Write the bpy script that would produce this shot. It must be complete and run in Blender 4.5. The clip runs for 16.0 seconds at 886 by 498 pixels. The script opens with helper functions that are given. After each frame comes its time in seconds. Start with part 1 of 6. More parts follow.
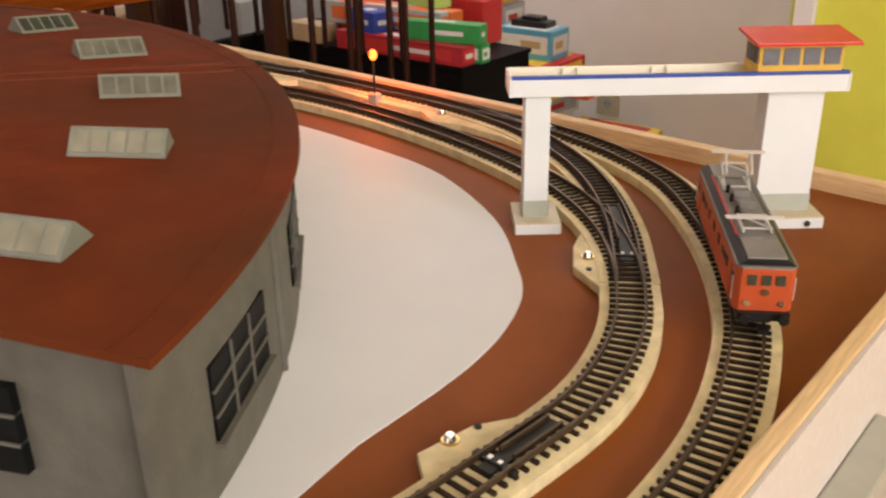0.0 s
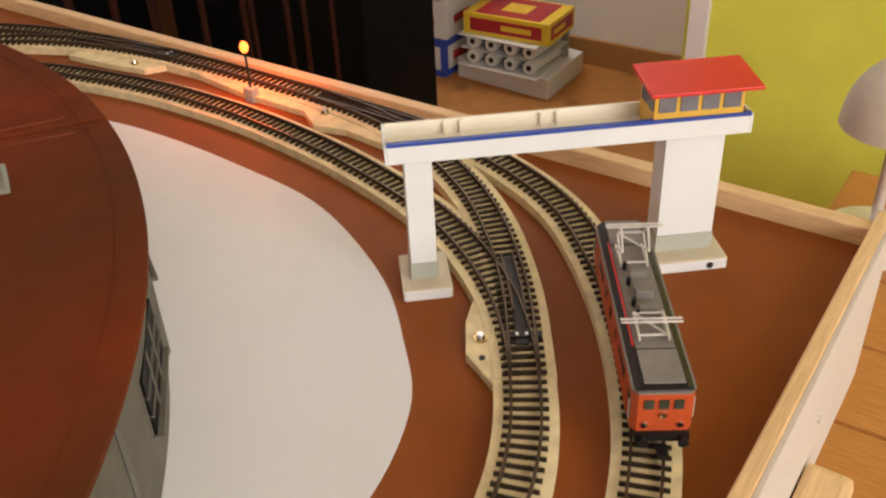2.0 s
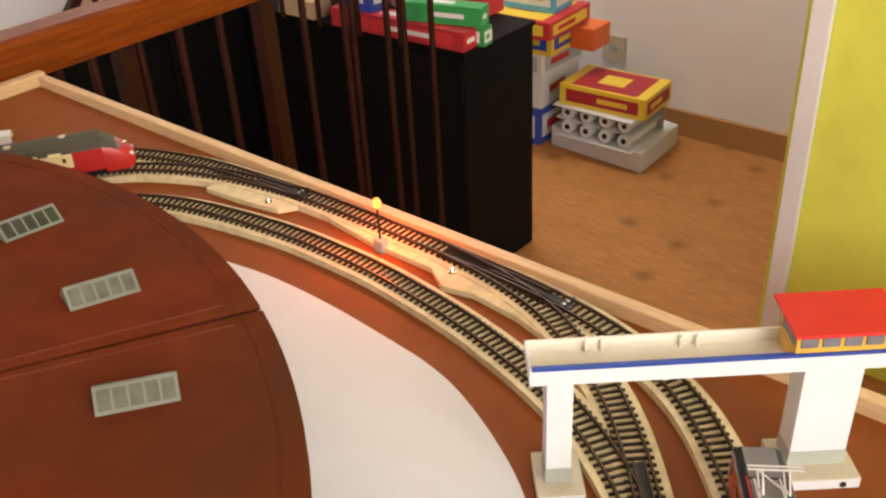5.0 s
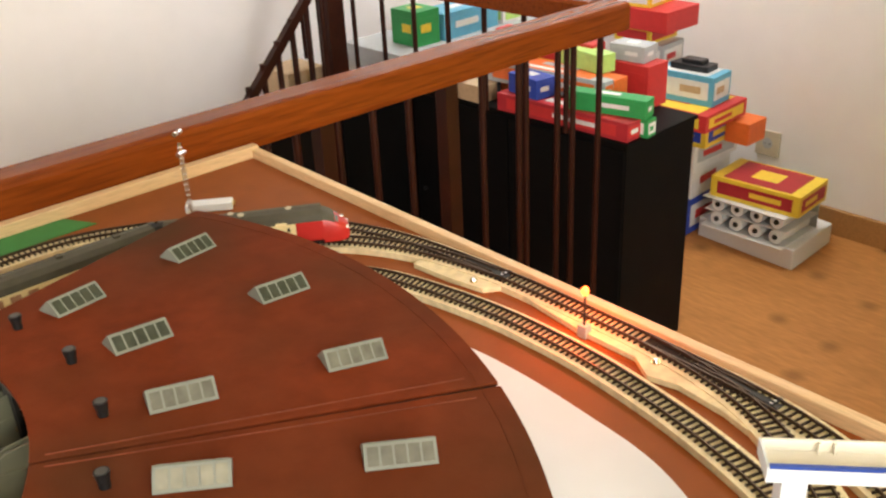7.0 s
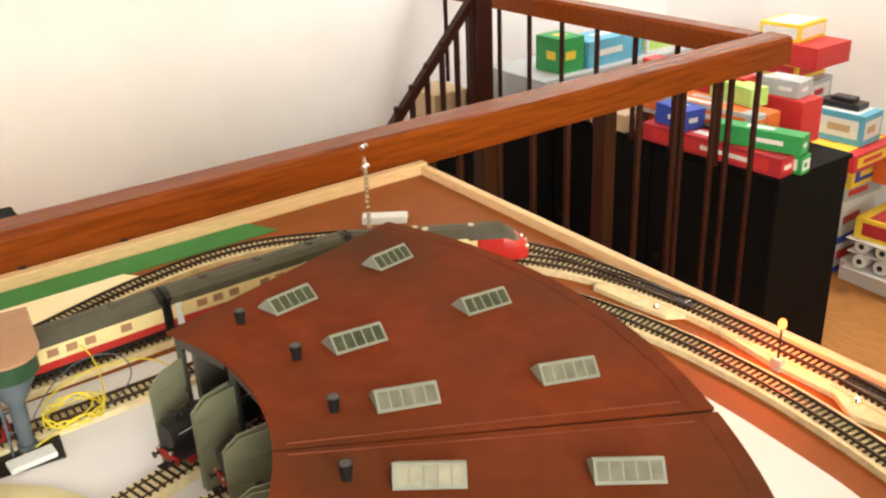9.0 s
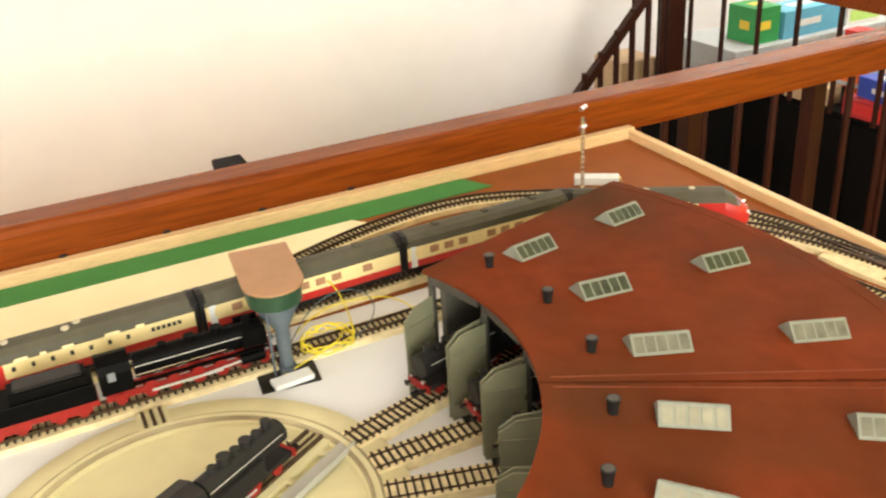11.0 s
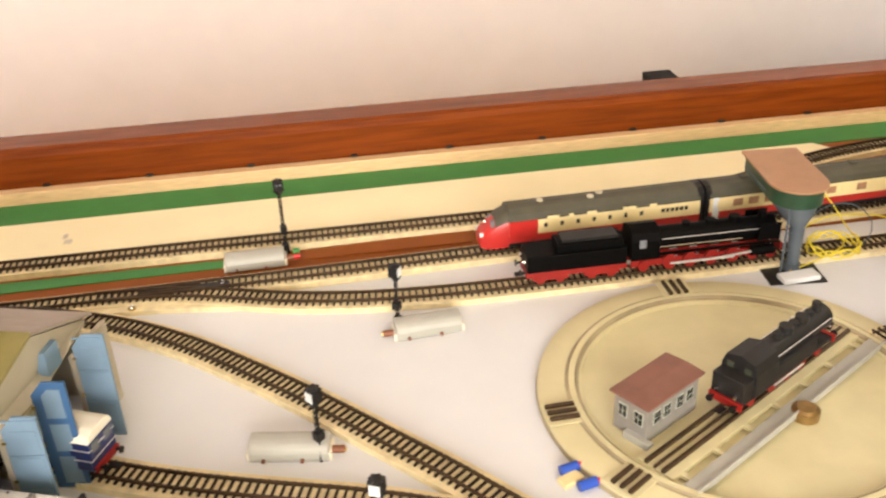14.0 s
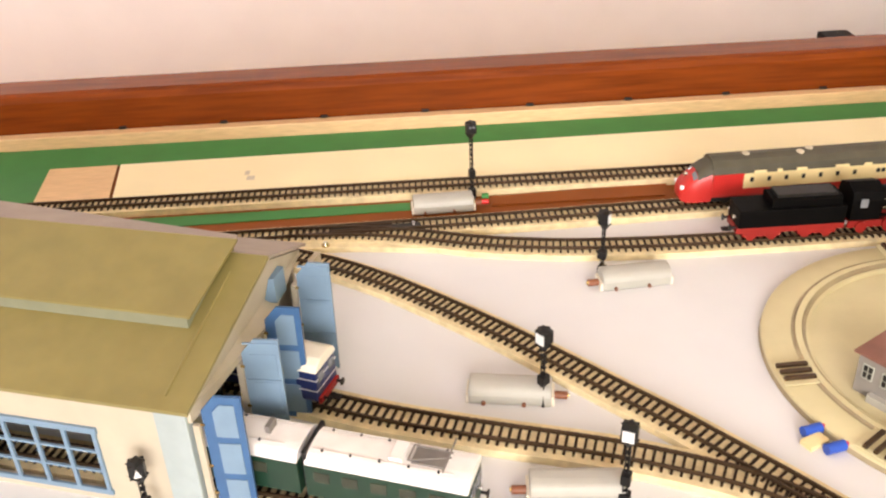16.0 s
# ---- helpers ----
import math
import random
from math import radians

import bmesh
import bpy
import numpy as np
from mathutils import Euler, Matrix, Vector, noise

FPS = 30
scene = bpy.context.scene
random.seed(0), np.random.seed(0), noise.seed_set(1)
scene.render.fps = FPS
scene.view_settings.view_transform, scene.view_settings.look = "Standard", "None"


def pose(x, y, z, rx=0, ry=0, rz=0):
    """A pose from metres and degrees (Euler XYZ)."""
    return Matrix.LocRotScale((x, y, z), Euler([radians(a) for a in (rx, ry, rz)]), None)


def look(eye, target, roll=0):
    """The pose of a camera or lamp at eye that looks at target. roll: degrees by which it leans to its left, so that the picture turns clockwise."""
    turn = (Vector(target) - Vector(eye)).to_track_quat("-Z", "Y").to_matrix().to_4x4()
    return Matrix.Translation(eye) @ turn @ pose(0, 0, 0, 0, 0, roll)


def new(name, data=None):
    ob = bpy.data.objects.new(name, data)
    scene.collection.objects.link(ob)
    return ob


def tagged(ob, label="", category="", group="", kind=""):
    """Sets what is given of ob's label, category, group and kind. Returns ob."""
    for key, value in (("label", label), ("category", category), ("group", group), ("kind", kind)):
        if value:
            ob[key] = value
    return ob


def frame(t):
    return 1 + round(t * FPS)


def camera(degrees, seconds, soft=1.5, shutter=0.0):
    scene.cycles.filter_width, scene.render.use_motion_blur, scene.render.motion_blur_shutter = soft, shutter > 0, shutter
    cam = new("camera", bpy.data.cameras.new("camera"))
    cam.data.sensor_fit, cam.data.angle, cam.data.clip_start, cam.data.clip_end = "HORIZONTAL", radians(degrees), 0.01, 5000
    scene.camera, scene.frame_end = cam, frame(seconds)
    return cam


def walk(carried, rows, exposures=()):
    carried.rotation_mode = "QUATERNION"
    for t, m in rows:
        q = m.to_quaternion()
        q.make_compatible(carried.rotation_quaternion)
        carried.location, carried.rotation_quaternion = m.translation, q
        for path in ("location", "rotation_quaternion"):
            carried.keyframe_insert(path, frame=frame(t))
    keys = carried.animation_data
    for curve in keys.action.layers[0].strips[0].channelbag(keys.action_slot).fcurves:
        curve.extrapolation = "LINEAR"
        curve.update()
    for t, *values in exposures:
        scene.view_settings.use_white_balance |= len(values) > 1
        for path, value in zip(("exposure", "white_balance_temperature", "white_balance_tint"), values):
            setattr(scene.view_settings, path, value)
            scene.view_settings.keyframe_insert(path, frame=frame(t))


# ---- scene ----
cam = camera(50.9, 16.0, soft=2.2, shutter=0.3)
PATH = [
    (0, (-0.018, 0.003, 1.076), (1.374, 1.179, 0.25), -1.0),
    (0.5, (0.015, 0.014, 1.091), (1.442, 1.054, 0.151), -1.9),
    (1, (0.043, 0.027, 1.117), (1.454, 0.99, 0.078), -1.6),
    (1.5, (0.07, 0.039, 1.143), (1.454, 1.001, 0.067), -1.8),
    (2, (0.097, 0.049, 1.185), (1.452, 1.013, 0.074), -2.8),
    (2.5, (0.122, 0.057, 1.224), (1.446, 1.027, 0.082), -4.0),
    (3, (0.136, 0.063, 1.244), (1.457, 1.06, 0.122), -3.8),
    (3.5, (0.144, 0.07, 1.263), (1.456, 1.101, 0.16), -4.2),
    (3.7, (0.143, 0.078, 1.267), (1.458, 1.115, 0.174), -4.0),
    (5.8, (0.065, 0.117, 1.327), (1.325, 1.313, 0.337), -3.0),
    (6, (0.052, 0.12, 1.331), (1.303, 1.343, 0.362), -3.0),
    (6.5, (0.031, 0.136, 1.344), (1.245, 1.416, 0.402), -2.9),
    (7, (0.008, 0.146, 1.349), (1.19, 1.486, 0.451), -2.9),
    (7.5, (-0.008, 0.156, 1.358), (1.122, 1.551, 0.476), -3.1),
    (8, (-0.033, 0.173, 1.355), (1.065, 1.606, 0.493), -3.0),
    (10.5, (-0.158, 0.208, 1.352), (0.687, 1.8, 0.485), -3.0),
    (11, (-0.191, 0.209, 1.357), (0.56, 1.841, 0.476), -3.7),
    (11.5, (-0.234, 0.217, 1.345), (0.425, 1.891, 0.471), -3.7),
    (12, (-0.278, 0.221, 1.355), (0.275, 1.918, 0.451), -3.6),
    (12.5, (-0.338, 0.215, 1.35), (0.135, 1.935, 0.445), -3.3),
    (13, (-0.382, 0.209, 1.359), (-0.019, 1.941, 0.426), -3.8),
    (13.5, (-0.447, 0.208, 1.355), (-0.151, 1.944, 0.407), -3.1),
    (14, (-0.508, 0.21, 1.346), (-0.27, 1.948, 0.386), -2.4),
    (14.5, (-0.57, 0.216, 1.333), (-0.364, 1.951, 0.359), -1.5),
    (15, (-0.615, 0.222, 1.318), (-0.452, 1.958, 0.338), -1.3),
    (15.5, (-0.627, 0.233, 1.314), (-0.537, 1.963, 0.316), -2.2),
    (16, (-0.635, 0.239, 1.312), (-0.574, 1.965, 0.303), -2.5),
]
walk(cam, [(t, look(eye, target, roll)) for t, eye, target, roll in PATH],
     exposures=[(0, -0.42, 6750, 12), (1.5, -0.5, 6700, 11), (3.0, -0.42, 6700, 11), (3.7, -0.32, 6700, 11), (5.8, 0.0, 6450, 10), (7.0, 0.2, 6400, 5), (7.6, 0.45, 6400, 4), (8.2, 0.46, 6450, 4),
                (10.3, 0.58, 6650, 0), (12, 0.62, 6700, 0), (13, 0.55, 6750, 3), (14.5, 0.33, 6700, 13), (16, 0.42, 6550, 15)])

# ---- light ----
world = bpy.data.worlds.new("world")
scene.world = world
world.use_nodes = True
sky = world.node_tree.nodes.new("ShaderNodeTexSky")
sky.sky_type, sky.sun_disc = "NISHITA", False
sky.sun_elevation, sky.sun_rotation = radians(35), radians(200)
world.node_tree.links.new(sky.outputs[0], world.node_tree.nodes["Background"].inputs[0])
world.node_tree.nodes["Background"].inputs[1].default_value = 0.1


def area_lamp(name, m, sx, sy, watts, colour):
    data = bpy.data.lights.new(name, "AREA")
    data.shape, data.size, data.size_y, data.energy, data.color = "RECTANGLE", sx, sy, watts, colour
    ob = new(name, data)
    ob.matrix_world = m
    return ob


# Daylight of the window behind the walker
area_lamp("window_light", look((-0.55, -2.35, 1.75), (-0.45, 1.2, 0.7)), 2.1, 1.4, 126, (1.0, 0.945, 0.88))
# Added fill lamp before the closed west wall
area_lamp("west_fill_light", look((-4.05, 1.3, 1.75), (2.6, 1.9, 0.7)), 1.9, 1.3, 24, (1.0, 0.95, 0.9))
# Added fill that brightens the east wall; no window or lamp known there
area_lamp("east_wall_fill", look((2.5, 1.9, 2.55), (3.3, 1.65, 0.9)), 0.7, 0.9, 33, (1.0, 0.95, 0.9))

# ---- materials ----
T = 0.800      # top of the layout board
F = -0.146     # floor


def material(name, colour, rough=0.6, metal=0.0, vary=0.12, scale=60.0, bump=0.0, bump_scale=300.0, stain=0.0, stain_scale=9.0,
             stain_colour=None, grain=None, emit=0.0, spec=0.5, rand=0.0, trans=0.0, knots=0.0):
    m = bpy.data.materials.new(name)
    m.use_nodes = True
    nt = m.node_tree
    b = nt.nodes["Principled BSDF"]
    b.inputs["Roughness"].default_value = rough
    b.inputs["Metallic"].default_value = metal
    b.inputs["Specular IOR Level"].default_value = spec
    b.inputs["Transmission Weight"].default_value = trans
    if emit:
        b.inputs["Emission Color"].default_value = (*colour, 1)
        b.inputs["Emission Strength"].default_value = emit
    tc = nt.nodes.new("ShaderNodeTexCoord")
    mp = nt.nodes.new("ShaderNodeMapping")
    nt.links.new(tc.outputs["Object"], mp.inputs["Vector"])
    if grain:
        mp.inputs["Scale"].default_value = grain
    def noise_tex(sc, detail=4.0):
        n = nt.nodes.new("ShaderNodeTexNoise")
        n.inputs["Scale"].default_value, n.inputs["Detail"].default_value = sc, detail
        nt.links.new(mp.outputs["Vector"], n.inputs["Vector"])
        return n
    fine = noise_tex(scale)
    ramp = nt.nodes.new("ShaderNodeValToRGB")
    lo = tuple(max(0.0, c * (1 - vary)) for c in colour)
    hi = tuple(min(1.0, c * (1 + vary)) for c in colour)
    ramp.color_ramp.elements[0].color, ramp.color_ramp.elements[1].color = (*lo, 1), (*hi, 1)
    ramp.color_ramp.elements[0].position, ramp.color_ramp.elements[1].position = 0.3, 0.7
    nt.links.new(fine.outputs["Fac"], ramp.inputs["Fac"])
    col = ramp.outputs["Color"]
    if stain:
        big = noise_tex(stain_scale, 6.0)
        r2 = nt.nodes.new("ShaderNodeValToRGB")
        r2.color_ramp.elements[0].position, r2.color_ramp.elements[1].position = 0.45, 0.72
        r2.color_ramp.elements[1].color = (stain, stain, stain, 1)
        r2.color_ramp.elements[0].color = (0, 0, 0, 1)
        nt.links.new(big.outputs["Fac"], r2.inputs["Fac"])
        mix = nt.nodes.new("ShaderNodeMix")
        mix.data_type = "RGBA"
        nt.links.new(r2.outputs["Color"], mix.inputs["Factor"])
        nt.links.new(col, mix.inputs["A"])
        mix.inputs["B"].default_value = (*(stain_colour or tuple(c * 0.4 for c in colour)), 1)
        col = mix.outputs["Result"]
    if knots:
        cell = nt.nodes.new("ShaderNodeTexVoronoi")
        cell.voronoi_dimensions = "2D"
        cell.inputs["Scale"].default_value = knots
        nt.links.new(tc.outputs["Object"], cell.inputs["Vector"])
        r3 = nt.nodes.new("ShaderNodeValToRGB")
        r3.color_ramp.elements[0].position, r3.color_ramp.elements[1].position = 0.03, 0.13
        r3.color_ramp.elements[0].color, r3.color_ramp.elements[1].color = (0.55, 0.55, 0.55, 1), (0, 0, 0, 1)
        nt.links.new(cell.outputs["Distance"], r3.inputs["Fac"])
        mix = nt.nodes.new("ShaderNodeMix")
        mix.data_type = "RGBA"
        nt.links.new(r3.outputs["Color"], mix.inputs["Factor"])
        nt.links.new(col, mix.inputs["A"])
        mix.inputs["B"].default_value = (*(c * 0.3 for c in colour), 1)
        col = mix.outputs["Result"]
    if rand:
        info = nt.nodes.new("ShaderNodeObjectInfo")
        hsv = nt.nodes.new("ShaderNodeHueSaturation")
        rng = nt.nodes.new("ShaderNodeMapRange")
        rng.inputs["To Min"].default_value, rng.inputs["To Max"].default_value = 1 - rand, 1 + rand
        nt.links.new(info.outputs["Random"], rng.inputs["Value"])
        nt.links.new(rng.outputs["Result"], hsv.inputs["Value"])
        nt.links.new(col, hsv.inputs["Color"])
        col = hsv.outputs["Color"]
    nt.links.new(col, b.inputs["Base Color"])
    if bump:
        n = noise_tex(bump_scale, 3.0)
        bp = nt.nodes.new("ShaderNodeBump")
        bp.inputs["Strength"].default_value, bp.inputs["Distance"].default_value = bump, 0.001
        nt.links.new(n.outputs["Fac"], bp.inputs["Height"])
        nt.links.new(bp.outputs["Normal"], b.inputs["Normal"])
    return m


M = {
    "brown_board": material("brown_paint", (0.245, 0.067, 0.010), 0.62, vary=0.07, scale=25, stain=0.25, stain_scale=4, bump=0.1, bump_scale=500, spec=0.2),
    "white_board": material("white_paint", (0.70, 0.715, 0.735), 0.6, vary=0.03, scale=12, stain=0.12, stain_scale=3, stain_colour=(0.60, 0.59, 0.58), spec=0.3),
    "green_paint": material("green_paint", (0.035, 0.20, 0.045), 0.6, vary=0.08, scale=30),
    "card": material("cream_card", (0.88, 0.78, 0.50), 0.7, vary=0.03, scale=10),
    "pine": material("pine", (0.72, 0.50, 0.27), 0.5, vary=0.14, scale=14, grain=(3, 40, 40), bump=0.15, stain=0.2, stain_scale=5, stain_colour=(0.5, 0.28, 0.12)),
    "pine_y": material("pine_along_y", (0.72, 0.50, 0.27), 0.5, vary=0.14, scale=14, grain=(40, 3, 40), bump=0.15, stain=0.2, stain_scale=5, stain_colour=(0.5, 0.28, 0.12)),
    "grey_board": material("grey_fibreboard", (0.58, 0.52, 0.48), 0.7, vary=0.05, scale=200, stain=0.2, stain_scale=14, stain_colour=(0.48, 0.42, 0.39)),
    "bed": material("plywood_bed", (0.76, 0.65, 0.39), 0.7, vary=0.15, scale=90, bump=0.3, stain=0.3, stain_scale=20, stain_colour=(0.46, 0.35, 0.18)),
    "tie": material("dark_sleeper", (0.027, 0.0150, 0.0065), 0.65, vary=0.25, scale=150, rand=0.2, spec=0.25),
    "rail": material("weathered_rail", (0.075, 0.046, 0.025), 0.45, metal=0.6, vary=0.2, scale=120),
    "black": material("black_plastic", (0.009, 0.0085, 0.0085), 0.45, vary=0.2, scale=90, spec=0.3),
    "roof": material("weathered_red_roof", (0.156, 0.030, 0.0088), 0.75, vary=0.16, scale=40, stain=0.8, stain_scale=5.0, stain_colour=(0.055, 0.027, 0.011), bump=0.2, bump_scale=250, spec=0.05),
    "dark_post": material("dark_stall_post", (0.045, 0.042, 0.034), 0.65, vary=0.2, scale=60),
    "roof_edge": material("worn_roof_edge", (0.17, 0.040, 0.016), 0.55, vary=0.15, scale=60, stain=0.5, stain_scale=12, stain_colour=(0.08, 0.024, 0.012), spec=0.25),
    # opaque tan standing in for the warm interior behind the windows
    "tee_window": material("tan_interior_window", (0.40, 0.22, 0.13), 0.25, vary=0.15, scale=80),
    "rh_wall": material("grey_cast_wall", (0.105, 0.098, 0.08), 0.7, vary=0.14, scale=60, stain=0.4, stain_scale=25, stain_colour=(0.065, 0.058, 0.046), bump=0.4),
    "rh_door": material("olive_grey_door", (0.180, 0.180, 0.115), 0.55, vary=0.1, scale=60, stain=0.3, stain_scale=30),
    "skylight": material("skylight_frame", (0.205, 0.215, 0.175), 0.5, vary=0.12, scale=80, stain=0.3, stain_scale=40),
    "pane": material("pale_skylight_pane", (0.25, 0.24, 0.18), 0.25, vary=0.18, scale=50),
    # near-black; on the sheets inside both sheds it stands for shade
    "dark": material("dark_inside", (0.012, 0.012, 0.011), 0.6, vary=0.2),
    "tt": material("turntable_cream", (0.64, 0.585, 0.35), 0.55, vary=0.06, scale=25, stain=0.3, stain_scale=8, stain_colour=(0.46, 0.39, 0.20), bump=0.1),
    "tt_dirt": material("dirty_cream", (0.36, 0.30, 0.18), 0.65, vary=0.25, scale=30, stain=0.6, stain_scale=14, stain_colour=(0.22, 0.17, 0.10)),
    "ivory": material("ivory_plastic", (0.80, 0.75, 0.62), 0.42, vary=0.03, scale=25),
    "white_plastic": material("white_plastic", (0.72, 0.745, 0.75), 0.4, vary=0.03, scale=25),
    "pillar_foot": material("pillar_foot_grey", (0.40, 0.42, 0.36), 0.5, vary=0.05),
    "gate_base": material("beige_base", (0.56, 0.50, 0.37), 0.5, vary=0.06),
    "blue": material("blue_stripe", (0.02, 0.06, 0.32), 0.45, vary=0.05),
    "red": material("bright_red_plastic", (0.62, 0.018, 0.016), 0.35, vary=0.05),
    "yellow": material("ochre_plastic", (0.66, 0.40, 0.06), 0.4, vary=0.06),
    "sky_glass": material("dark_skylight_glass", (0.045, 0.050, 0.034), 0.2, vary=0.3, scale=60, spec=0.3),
    "glass": material("grey_window", (0.16, 0.17, 0.19), 0.12, vary=0.2, scale=60),
    "loco": material("orange_red_lacquer", (0.48, 0.075, 0.020), 0.4, vary=0.08, scale=60, stain=0.2, stain_scale=30),
    "loco_roof": material("grey_loco_roof", (0.19, 0.175, 0.16), 0.55, vary=0.12, scale=60, stain=0.25, stain_scale=40),
    "steel": material("bright_wire", (0.74, 0.72, 0.70), 0.35, metal=0.5, vary=0.08),
    "chrome": material("chrome", (0.75, 0.73, 0.7), 0.12, metal=1.0, vary=0.05),
    "brass": material("brass_screw", (0.55, 0.40, 0.16), 0.25, metal=1.0, vary=0.1),
    "motor": material("grey_motor_box", (0.41, 0.405, 0.36), 0.42, vary=0.06, stain=0.2, stain_scale=30),
    "handrail": material("mahogany_rail", (0.200, 0.043, 0.006), 0.26, vary=0.12, scale=6, grain=(2, 30, 30), stain=0.6, stain_scale=4, stain_colour=(0.075, 0.013, 0.0025), spec=0.13),
    "baluster": material("dark_mahogany", (0.026, 0.0055, 0.0025), 0.45, vary=0.25, scale=20, spec=0.2),
    "plaster": material("cream_plaster", (0.88, 0.855, 0.865), 0.85, vary=0.02, scale=8, bump=0.08, bump_scale=120, stain=0.08, stain_scale=1.5, stain_colour=(0.82, 0.77, 0.72)),
    "lime": material("lime_wall", (0.74, 0.76, 0.10), 0.8, vary=0.05, scale=12, stain=0.35, stain_scale=2.2, stain_colour=(0.64, 0.59, 0.04), bump=0.1, bump_scale=90),
    "white_trim": material("white_trim", (0.82, 0.80, 0.80), 0.45, vary=0.02),
    "floor": material("oiled_floor", (0.44, 0.19, 0.055), 0.6, vary=0.14, scale=8, grain=(9, 2, 9), stain=0.4, stain_scale=1.2, stain_colour=(0.31, 0.125, 0.035), spec=0.2, knots=3.2),
    "skirting": material("oak_skirting", (0.42, 0.22, 0.08), 0.45, vary=0.15, scale=10, grain=(2, 20, 20)),
    "cabinet": material("black_cabinet", (0.0032, 0.003, 0.003), 0.6, vary=0.2, scale=20, spec=0.1),
    "foam": material("white_foam", (0.72, 0.71, 0.70), 0.8, vary=0.03, scale=200, bump=0.3),
    "lamp_glow": material("lamp_glow", (1.0, 0.14, 0.022), 0.4, emit=8.0),
    "copper_roof": material("brown_tank_roof", (0.36, 0.19, 0.10), 0.5, vary=0.08, scale=50),
    "tank_green": material("dark_green_tank", (0.020, 0.055, 0.028), 0.35, vary=0.2),
    "steel_blue": material("blue_grey_support", (0.085, 0.105, 0.125), 0.5, vary=0.15),
    "wire_yellow": material("yellow_wire", (0.72, 0.58, 0.03), 0.4, vary=0.05),
    "tee_cream": material("cream_lacquer", (0.80, 0.66, 0.34), 0.4, vary=0.04),
    "tee_red": material("red_lacquer", (0.46, 0.022, 0.018), 0.35, vary=0.05),
    "tee_roof": material("olive_grey_roof", (0.080, 0.074, 0.052), 0.6, vary=0.1, spec=0.25),
    "steam_black": material("steam_black", (0.0022, 0.002, 0.002), 0.5, vary=0.25, scale=100, spec=0.06),
    "steam_grey": material("sooty_black", (0.013, 0.012, 0.012), 0.5, vary=0.3, scale=90, spec=0.3, stain=0.4, stain_scale=50, stain_colour=(0.022, 0.021, 0.020)),
    "steam_red": material("steam_red", (0.26, 0.014, 0.010), 0.5, vary=0.15, spec=0.3),
    "hut_roof": material("brown_hut_roof", (0.20, 0.085, 0.06), 0.6, vary=0.1, scale=60),
    "hut_wall": material("grey_hut_wall", (0.24, 0.225, 0.20), 0.7, vary=0.08, scale=60),
    "shed_roof": material("olive_roof", (0.22, 0.185, 0.062), 0.5, vary=0.08, scale=40, stain=0.3, stain_scale=9, stain_colour=(0.165, 0.135, 0.05)),
    # sky sheen of the far roof slopes, put into the base colour
    "shed_sheen": material("sheen_lilac_roof", (0.34, 0.29, 0.25), 0.6, vary=0.08, scale=40),
    "shed_wall": material("ivory_wall", (0.47, 0.42, 0.32), 0.65, vary=0.05, scale=40),
    "shed_post": material("grey_blue_post", (0.34, 0.40, 0.40), 0.6, vary=0.06),
    "shed_green": material("grey_green_board", (0.20, 0.21, 0.14), 0.6, vary=0.06),
    "blue_frame": material("blue_door_frame", (0.040, 0.110, 0.245), 0.5, vary=0.08),
    "blue_panel": material("light_blue_panel", (0.165, 0.255, 0.35), 0.5, vary=0.06),
    "rc_green": material("dark_green_lacquer", (0.010, 0.036, 0.020), 0.35, vary=0.1),
    "rc_roof": material("pale_grey_roof", (0.80, 0.78, 0.76), 0.45, vary=0.05, stain=0.2, stain_scale=40, stain_colour=(0.55, 0.5, 0.45)),
    "ink_blue": material("ink_blue_lacquer", (0.012, 0.022, 0.10), 0.35, vary=0.1),
    "plug_blue": material("blue_plug", (0.02, 0.08, 0.45), 0.4),
    "vent_cap": material("grey_vent_top", (0.06, 0.058, 0.055), 0.6, vary=0.2),
    "sky_mid": material("mid_skylight_pane", (0.13, 0.125, 0.095), 0.3, vary=0.3, scale=60, spec=0.3),
    "dark_glass": material("dark_window_glass", (0.006, 0.006, 0.006), 0.5, vary=0.3, scale=40, spec=0.08),
    "cap_brass": material("tarnished_brass", (0.30, 0.19, 0.07), 0.35, metal=0.7, vary=0.2, scale=80),
    "brown_bit": material("brown_bit", (0.20, 0.07, 0.03), 0.5),
}

# ---- building helpers ----


def bm_box(bm, x0, x1, y0, y1, z0, z1, m=None):
    mat = (m or Matrix()) @ Matrix.Translation(((x0 + x1) / 2, (y0 + y1) / 2, (z0 + z1) / 2)) @ Matrix.Diagonal((abs(x1 - x0), abs(y1 - y0), abs(z1 - z0), 1))
    return bmesh.ops.create_cube(bm, size=1.0, matrix=mat)["verts"]


def bm_rod(bm, a, b, r, seg=8, r2=None):
    a, b = Vector(a), Vector(b)
    d = b - a
    m = Matrix.Translation((a + b) / 2) @ d.to_track_quat("Z", "Y").to_matrix().to_4x4()
    return bmesh.ops.create_cone(bm, cap_ends=True, segments=seg, radius1=r, radius2=r if r2 is None else r2, depth=d.length, matrix=m)["verts"]


def bm_prism(bm, outline, z0, z1, m=None):
    """A straight prism over a closed outline of (x, y)."""
    m = m or Matrix()
    lo = [bm.verts.new(m @ Vector((x, y, z0))) for x, y in outline]
    hi = [bm.verts.new(m @ Vector((x, y, z1))) for x, y in outline]
    n = len(outline)
    bm.faces.new(lo[::-1])
    bm.faces.new(hi)
    for i in range(n):
        bm.faces.new((lo[i], lo[(i + 1) % n], hi[(i + 1) % n], hi[i]))


